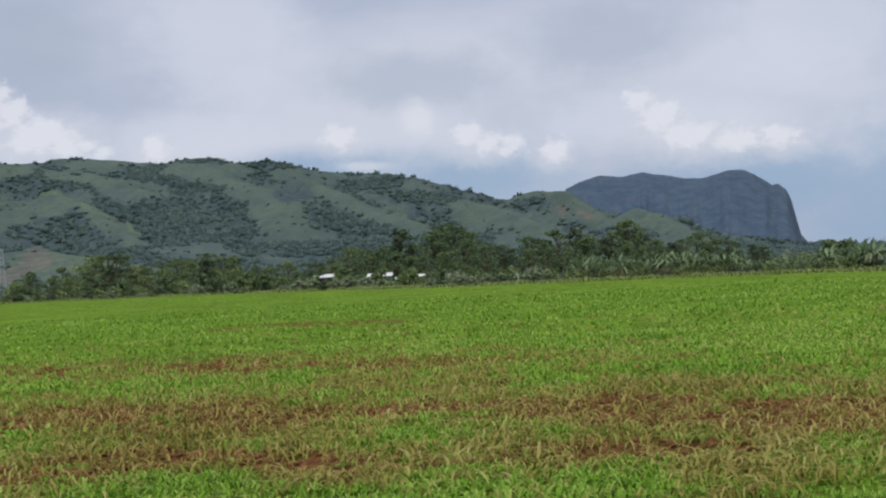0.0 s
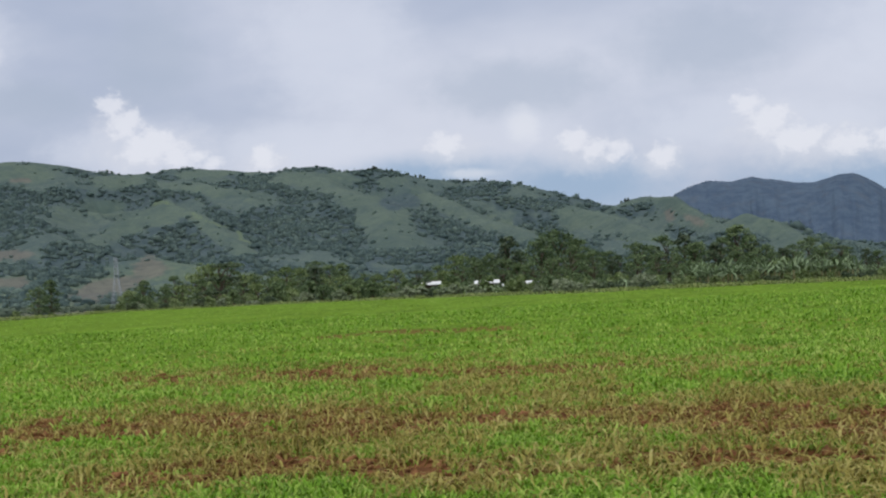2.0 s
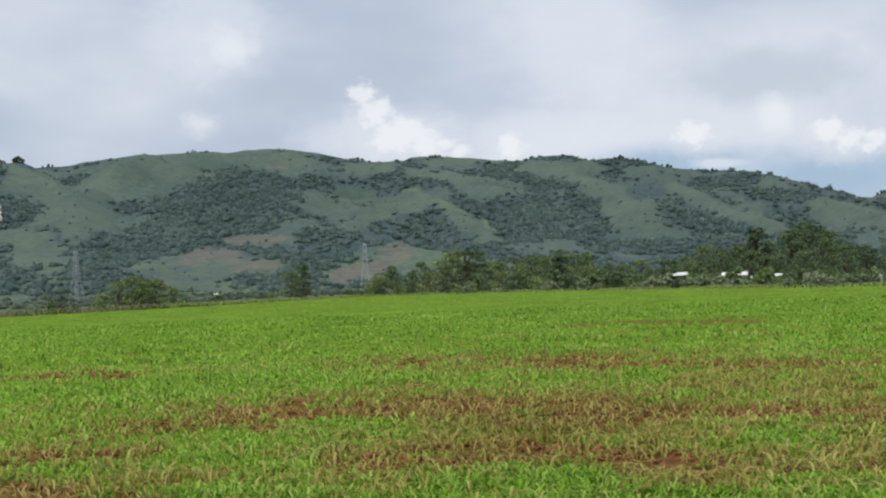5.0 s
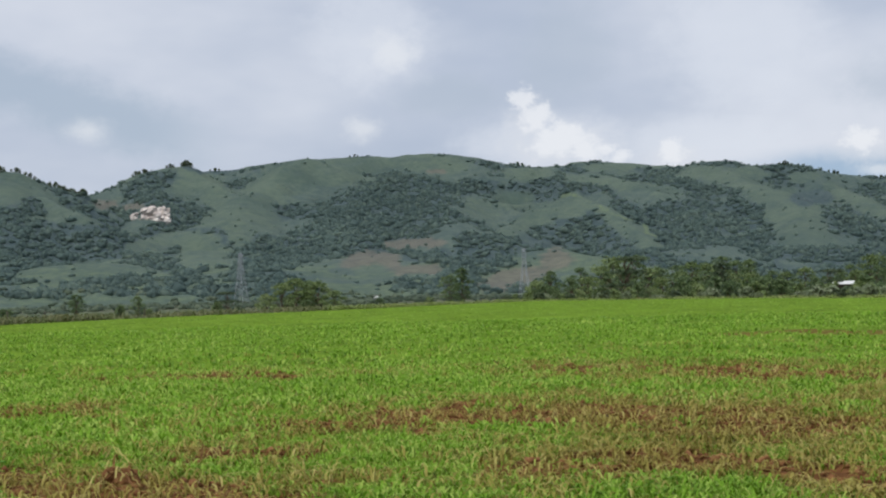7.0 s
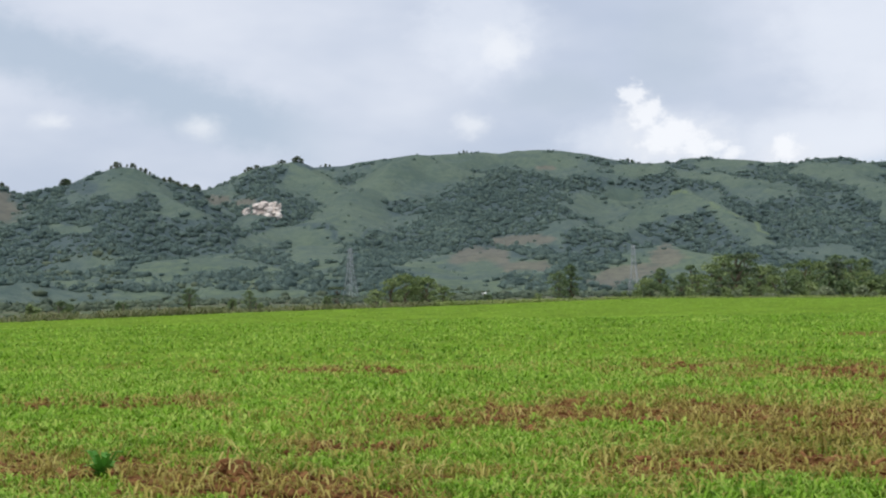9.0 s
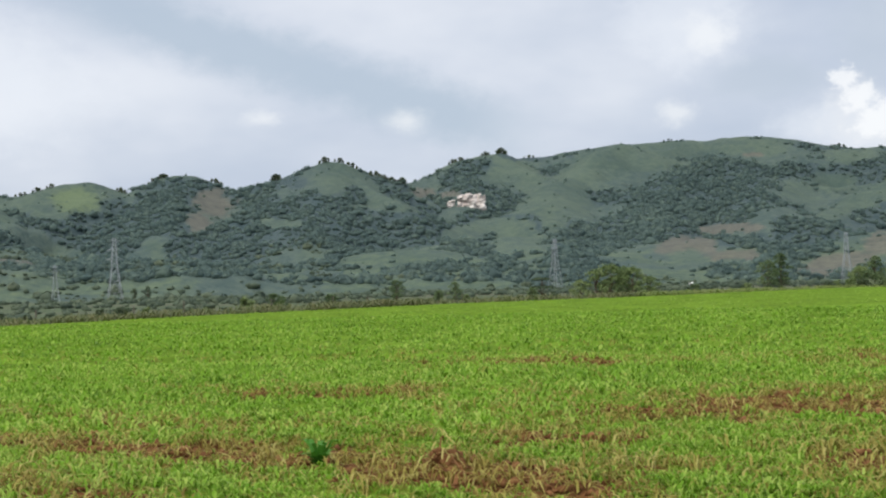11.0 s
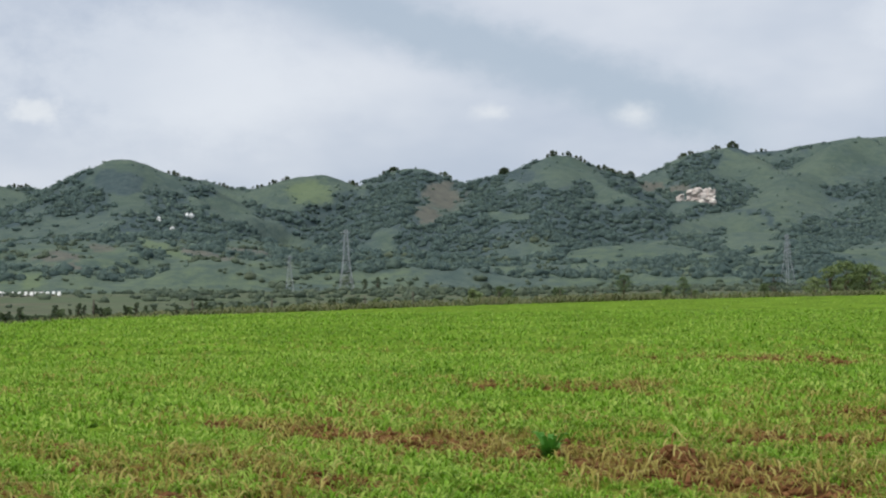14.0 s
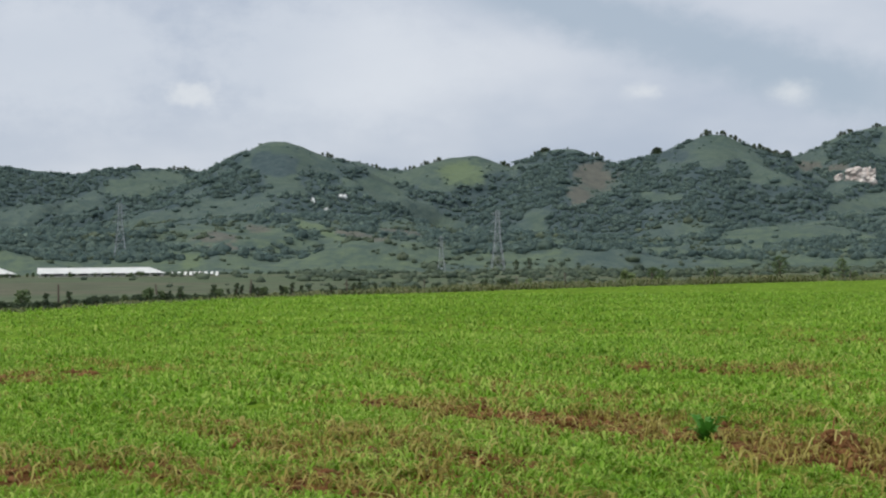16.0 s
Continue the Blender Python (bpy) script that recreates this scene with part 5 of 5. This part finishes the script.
# ---- banana plants ----


def banana(seed, tall):
    rng = np.random.default_rng(seed)
    ob = thing("banana_plant", Matrix(), "banana plant with torn pale green leaves", "banana plant", "banana plants along the field edge")
    bm = bmesh.new()
    tube(bm, [(0, 0, -0.2), (0.02, 0, tall * 0.24), (0.04, 0.02, tall * 0.46)], [0.12, 0.10, 0.07], 8)
    part("stem", bm, STEM, ob, "", True)
    for k in range(13):
        bm = bmesh.new()
        t = k * 2.4 + rng.random() * 0.6
        l = tall * rng.uniform(0.46, 0.66)
        lift = rng.uniform(0.05, 1.1)
        c, s = math.cos(t), math.sin(t)
        rows = []
        for i in range(8):
            f = i / 7
            px = l * f * (0.35 + 0.5 * (1 - lift * 0.5))
            pz = tall * 0.42 + l * (f * (0.45 + 0.55 * lift) - f * f * (1.0 - 0.6 * lift))
            w = 0.105 * math.sin(math.pi * (0.06 + 0.9 * f)) ** 0.6 * rng.uniform(0.7, 1.0)
            rows.append([bm.verts.new((c * px - s * w, s * px + c * w, pz - 0.35 * w)), bm.verts.new((c * px, s * px, pz)), bm.verts.new((c * px + s * w, s * px - c * w, pz - 0.35 * w))])
        for p, q in zip(rows, rows[1:]):
            for i in range(2):
                bm.faces.new((p[i], p[i + 1], q[i + 1], q[i]))
        bmesh.ops.solidify(bm, geom=list(bm.faces), thickness=0.008)
        part("leaf", bm, BANANA_LEAF, ob)
    return ob


BANANAS = [banana(k, 3.0) for k in range(4)]
random.seed(12)
count = 0
az = -17.5
while az > -40.2:
    tall = 1.8 if az > -28.3 else 2.6 if az > -34.5 else 2.2
    if az < -39.3:
        tall = 2.9
    if -37.9 < az < -35.2:
        tall = 1.6
    scale = tall * random.uniform(0.85, 1.2) / 3.0
    m = at_ground(az, float(field_edge(az)) + random.uniform(5, 12) + (14 if az > -28.3 else 0), random.random() * 6.28, scale, 0.3 * scale)
    model = BANANAS[count % 4]
    if count < 4:
        model.matrix_basis = m
    else:
        copy_thing(model, Matrix()).matrix_basis = m
    count += 1
    az -= random.uniform(0.09, 0.22) * (2.0 if az > -28.3 else 1)

# ---- pylons ----


def strut(bm, a, b, w):
    tube(bm, [a, b], [w, w], 4)


def pylon():
    """A lattice steel tower 35 m high with three pairs of arms."""
    ob = thing("pylon", Matrix(), "grey galvanised steel lattice power pylon", "pylon", "pylons in the valley")
    H, b, t = 35.0, 3.9, 0.75

    def half(z):
        return b + (1.6 - b) * z / 19 if z < 19 else 1.6 + (t - 1.6) * (z - 19) / (H - 19)

    levels = (0, 7, 13, 19, 23, 27, 31, 35)
    for sx, sy in ((-1, -1), (1, -1), (1, 1), (-1, 1)):
        bm = bmesh.new()
        for z0, z1 in ((0, 19), (19, 35)):
            strut(bm, (sx * half(z0), sy * half(z0), z0), (sx * half(z1), sy * half(z1), z1), 0.18)
        part("leg", bm, STEEL, ob)
    corners = ((-1, -1), (1, -1), (1, 1), (-1, 1))
    for z0, z1 in zip(levels, levels[1:]):
        h0, h1 = half(z0), half(z1)
        for p, q in zip(corners, corners[1:] + corners[:1]):
            low_p, low_q = (p[0] * h0, p[1] * h0, z0), (q[0] * h0, q[1] * h0, z0)
            high_p, high_q = (p[0] * h1, p[1] * h1, z1), (q[0] * h1, q[1] * h1, z1)
            for start, end in ((low_p, high_q), (low_q, high_p), (high_p, high_q)):
                bm = bmesh.new()
                strut(bm, start, end, 0.07)
                part("brace", bm, STEEL, ob)
    for z, reach in ((23, 4.6), (28, 3.8), (33, 3.2)):
        for side in (-1, 1):
            bm = bmesh.new()
            h = half(z)
            for y in (-h, h):
                strut(bm, (side * h, y, z), (side * reach, 0, z + 0.2), 0.09)
                strut(bm, (side * h, y, z + 1.5), (side * reach, 0, z + 0.2), 0.09)
            arm = part("arm", bm, STEEL, ob)
            bm = bmesh.new()
            strut(bm, (side * reach, 0, z + 0.2), (side * reach, 0, z - 1.6), 0.10)
            part("insulator", bm, PANE_AND_SHADE, arm, "dark hanging insulator string")
    return ob


model = pylon()
for k, (az, r, scale, turn) in enumerate(((21.3, 830, 1.0, 30), (23.5, 900, 0.63, 30), (35.85, 1010, 1.05, 40), (4.3, 930, 0.92, 60), (-6.73, 905, 0.86, 70))):
    x, y = bearing_xy(az, r)
    z = float(np.maximum(hill_z(np.array([az]), np.array([r])), VALLEY)[0]) - 0.3
    m = Matrix.LocRotScale((x, y, z), Euler((0, 0, radians(turn))), (scale, scale, scale))
    if k == 0:
        model.matrix_basis = m
    else:
        made = copy_thing(model, Matrix())
        made.matrix_basis = m

# ---- buildings ----


def house(az, r, turn, long, wide, eaves, ridge, roof_mat, wall_mat, label, category="house", bays=3, group="village houses"):
    x, y = bearing_xy(az, r)
    z = float(ground_z(np.array([az]), np.array([r]))[0]) - 0.12
    ob = thing("house", pose(x, y, z, 0, 0, turn), label, category, group)
    L, W = long / 2, wide / 2
    bm = bmesh.new()
    box(bm, -L, L, -W, W, -0.3, eaves)
    for sx in (-1, 1):
        a = [bm.verts.new((sx * (L - 0.001), -W, eaves)), bm.verts.new((sx * (L - 0.001), W, eaves)), bm.verts.new((sx * (L - 0.001), 0, ridge - 0.08))]
        bm.faces.new(a)
    part("wall", bm, wall_mat, ob)
    for sy in (-1, 1):
        bm = bmesh.new()
        drop = (ridge - eaves) / W * 0.5
        pts = [(-L - 0.4, 0, ridge), (L + 0.4, 0, ridge), (L + 0.4, sy * (W + 0.5), eaves - drop), (-L - 0.4, sy * (W + 0.5), eaves - drop)]
        low = [bm.verts.new(p) for p in pts]
        high = [bm.verts.new((p[0], p[1], p[2] + 0.1)) for p in pts]
        bm.faces.new(low)
        bm.faces.new(high)
        for i in range(4):
            bm.faces.new((low[i], low[(i + 1) % 4], high[(i + 1) % 4], high[i]))
        bmesh.ops.recalc_face_normals(bm, faces=list(bm.faces))
        roof = part("roof", bm, roof_mat, ob)
    for k in range(bays):
        cx = -L + long * (k + 0.5) / bays
        if k == bays // 2:
            bm = bmesh.new()
            box(bm, cx - 0.5, cx + 0.5, -W - 0.06, -W + 0.02, -0.1, min(2.05, eaves - 0.2), 0.02)
            part("door", bm, DOOR_WOOD, ob)
        else:
            bm = bmesh.new()
            box(bm, cx - 0.55, cx + 0.55, -W - 0.05, -W + 0.02, 0.95, min(2.0, eaves - 0.25), 0.02)
            window = part("window", bm, wall_mat, ob)
            bm = bmesh.new()
            box(bm, cx - 0.45, cx + 0.45, -W - 0.07, -W - 0.045, 1.05, min(1.9, eaves - 0.35))
            part("pane", bm, PANE_AND_SHADE, window)
    return ob


WHITE_LABEL = "small dark timber house with a white sheet roof among trees"
house(-18.9, 228, -20, 3.4, 2.2, 4.3, 4.6, WHITE_ROOF, DOOR_WOOD, WHITE_LABEL)
house(-21.0, 232, -24, 3.2, 2.6, 4.0, 4.35, WHITE_ROOF, DOOR_WOOD, "small dark timber house with a white sheet roof among trees")
house(-19.9, 240, -10, 2.4, 2.2, 3.0, 3.4, RED_ROOF, TAN_WALL, "small plastered house with a rusty red roof among trees")
house(-22.7, 226, -28, 1.6, 1.8, 3.6, 3.9, WHITE_ROOF, DOOR_WOOD, WHITE_LABEL)
house(-19.75, 228, -18, 1.8, 1.8, 3.5, 3.8, WHITE_ROOF, DOOR_WOOD, WHITE_LABEL)
house(-21.8, 229, -22, 1.4, 1.6, 3.3, 3.6, WHITE_ROOF, TAN_WALL, "small plastered house with a white sheet roof among trees")
house(-14.2, 225, -15, 1.4, 1.6, 2.6, 3.3, WHITE_ROOF, DOOR_WOOD, WHITE_LABEL)
house(-0.9, 800, 10, 1.5, 1.6, 2.4, 2.9, WHITE_ROOF, WHITE_WALL, "tiny white hut standing in the pasture", "hut", 1, "huts")


def long_barn(az0, az1, r, eaves, ridge):
    """A long low farm building with a hipped near end."""
    (x0, y0), (x1, y1) = bearing_xy(az0, r), bearing_xy(az1, r * 1.0)
    L = math.hypot(x1 - x0, y1 - y0)
    ob = thing("barn", pose(x0, y0, VALLEY - 0.12, 0, 0, math.degrees(math.atan2(y1 - y0, x1 - x0))), "long low farm building with a white sheet roof and open sides", "barn")
    W = 7.0
    bm = bmesh.new()
    base, upper = [(-0.5, -W), (L, -W), (L, W), (-0.5, W)], None
    lo = [bm.verts.new((x, y, eaves)) for x, y in base]
    hi = [bm.verts.new((7, 0, ridge)), bm.verts.new((L, 0, ridge))]
    bm.faces.new((lo[0], lo[1], hi[1], hi[0]))
    bm.faces.new((lo[2], lo[3], hi[0], hi[1]))
    bm.faces.new((lo[3], lo[0], hi[0]))
    bm.faces.new((lo[1], lo[2], hi[1]))
    bm.faces.new(lo[::-1])
    part("roof", bm, WHITE_ROOF, ob)
    bm = bmesh.new()
    box(bm, 1, L - 1, -W + 1.2, W - 1.2, -0.5, 0.55)
    part("wall", bm, WHITE_WALL, ob)
    n = int(L / 6)
    for k in range(n + 1):
        for sy in (-1, 1):
            bm = bmesh.new()
            px = 1 + (L - 2) * k / n
            box(bm, px - 0.14, px + 0.14, sy * (W - 1.0) - 0.14, sy * (W - 1.0) + 0.14, -0.5, eaves + 0.2)
            part("post", bm, WHITE_WALL, ob)
    # dark panels between the posts stand in for shade inside the open bays
    for k in range(n):
        bm = bmesh.new()
        px = 1 + (L - 2) * (k + 0.5) / n
        box(bm, px - 2.2, px + 2.2, -W + 1.1, -W + 1.25, 0.6, eaves - 0.1)
        part("bay_shade", bm, PANE_AND_SHADE, ob, "dark panel put in for the shade of an open bay")
    return ob


long_barn(34.2, 38.9, 740, 1.6, 4.4)
long_barn(39.7, 43.5, 745, 1.6, 4.4)
random.seed(31)
for k in range(9):
    house(33.85 - k * 0.2 - random.uniform(0, 0.07), 740 + random.uniform(-8, 8), random.uniform(0, 30), random.uniform(0.5, 0.9), 1.5, random.uniform(0.8, 1.4), 2.0,
          WHITE_ROOF, WHITE_WALL, "tiny white farm shelter beside the long barn", "shelter", 1, "shelters beside the barn")
for k in range(40):
    az = random.uniform(32.5, 41)
    set_bush(random.choice((1, 2)), az, 712 + random.uniform(-12, 12), random.uniform(0.5, 1.3))

# ---- fence along the field edge ----


def fence_post(az, r, tall, lean):
    x, y = bearing_xy(az, r)
    z = float(ground_z(np.array([az]), np.array([r]))[0])
    ob = thing("fence_post", pose(x, y, z - 0.3, lean, lean * 0.6, random.uniform(0, 90)), "dark weathered wooden fence post in rough grass", "fence post", "posts along the field edge")
    bm = bmesh.new()
    tube(bm, [(0, 0, 0), (0.01, 0.0, tall * 0.5), (0, 0.01, tall + 0.3)], [0.052, 0.048, 0.04], 7)
    part("post", bm, WOOD_POST, ob, "", True)
    return ob


az = 8.0
while az < 40.5:
    fence_post(az, float(field_edge(az)) + 2.2, random.uniform(0.65, 1.0), random.uniform(-6, 6))
    az += random.uniform(1.2, 4.0)

# ---- rock faces on the hills ----


def rock_face(az, rise, wide, tall, label, boulders=5, mat=ROCK):
    """A bared, broken rock wall let into the slope, with fallen blocks at its foot."""
    rr = np.linspace(1100, 2600, 1500)
    up = rise_of(np.full(1500, az), rr)
    r = float(rr[int(np.argmax(up >= rise))]) if (up >= rise).any() else 1900.0
    w, h = r * math.tan(radians(wide)), r * math.tan(radians(tall))
    x, y = bearing_xy(az, r - 10)
    z = r * math.tan(radians(rise)) + EYE_Z
    ob = thing("cliff", pose(x, y, z, 0, 0, az), label, "cliff", "limestone cliffs on the hills")
    n, m = 30, 18
    bm = bmesh.new()
    grid = []
    for j in range(m + 1):
        row = []
        for i in range(n + 1):
            fx, fz = i / n - 0.5, j / m - 0.5
            rag = noise.noise(Vector((fx * 5 + az, fz * 5, 1.3))) * 0.16
            step = math.floor((fz + 0.5) * 4 + noise.noise(Vector((fx * 4, az, 2.0)))) * 0.22
            deep = noise.noise(Vector((fx * 9, fz * 9, az))) * 0.16 * h + step * 0.18 * h
            row.append(bm.verts.new((w * (fx + rag * 0.6), deep, h * (fz + rag * (0.6 if abs(fz) > 0.3 else 0.2)))))
        grid.append(row)
    for j in range(m):
        for i in range(n):
            fx, fz = (i + 0.5) / n - 0.5, (j + 0.5) / m - 0.5
            edge = (abs(fx) * 2) ** 3 + (abs(fz) * 2) ** 3
            if edge < 1.05 + 0.55 * noise.noise(Vector((fx * 6 + 3, fz * 6, az))):
                bm.faces.new((grid[j][i], grid[j][i + 1], grid[j + 1][i + 1], grid[j + 1][i]))
    bmesh.ops.delete(bm, geom=[v for v in bm.verts if not v.link_faces], context="VERTS")
    bmesh.ops.solidify(bm, geom=list(bm.faces), thickness=-2.5)
    part("rock_wall", bm, mat, ob)
    rng = np.random.default_rng(int(abs(az) * 10))
    for k in range(boulders):
        bm = bmesh.new()
        s = h * rng.uniform(0.06, 0.12)
        px = rng.uniform(-0.5, 0.5) * w
        bmesh.ops.create_icosphere(bm, subdivisions=2, radius=s)
        for v in bm.verts:
            v.co = v.co * (1 + 0.5 * noise.noise(v.co / s * 1.3 + Vector((k, az, 0)))) + Vector((px, -h * 0.15, -h * 0.55))
        part("boulder", bm, mat, ob)
    return ob


rock_face(7.50, 3.05, 1.15, 0.88, "pale pinkish limestone scar on the wooded hillside", 7)
rock_face(8.3, 3.1, 0.22, 0.22, "small pale limestone scar on the wooded hillside", 5)


def outcrop(az, rise, spread, count):
    """A few pale blocks standing out of the hillside."""
    rr = np.linspace(1100, 2600, 1500)
    up = rise_of(np.full(1500, az), rr)
    r = float(rr[int(np.argmax(up >= rise))]) if (up >= rise).any() else 1900.0
    x, y = bearing_xy(az, r)
    ob = thing("rock_outcrop", pose(x, y, float(hill_z(np.array([az]), np.array([r]))[0]), 0, 0, az), "small white rock outcrop in dark scrub on the hill", "rock outcrop", "white outcrops")
    rng = np.random.default_rng(int(az * 10))
    for k in range(count):
        bm = bmesh.new()
        s = rng.uniform(1.6, 2.8)
        px, pz = rng.normal(0, spread), rng.normal(0, spread * 0.5)
        bmesh.ops.create_icosphere(bm, subdivisions=2, radius=s)
        for v in bm.verts:
            v.co = v.co * (1 + 0.6 * noise.noise(v.co / s * 1.4 + Vector((k, az, 0)))) + Vector((px, -2.5 + pz * 0.5, 1.0 + pz))
        part("boulder", bm, WHITE_ROCK, ob)
    return ob


outcrop(28.5, 2.45, 2.2, 4)
outcrop(27.3, 2.6, 1.4, 3)
outcrop(27.9, 2.17, 1.6, 2)
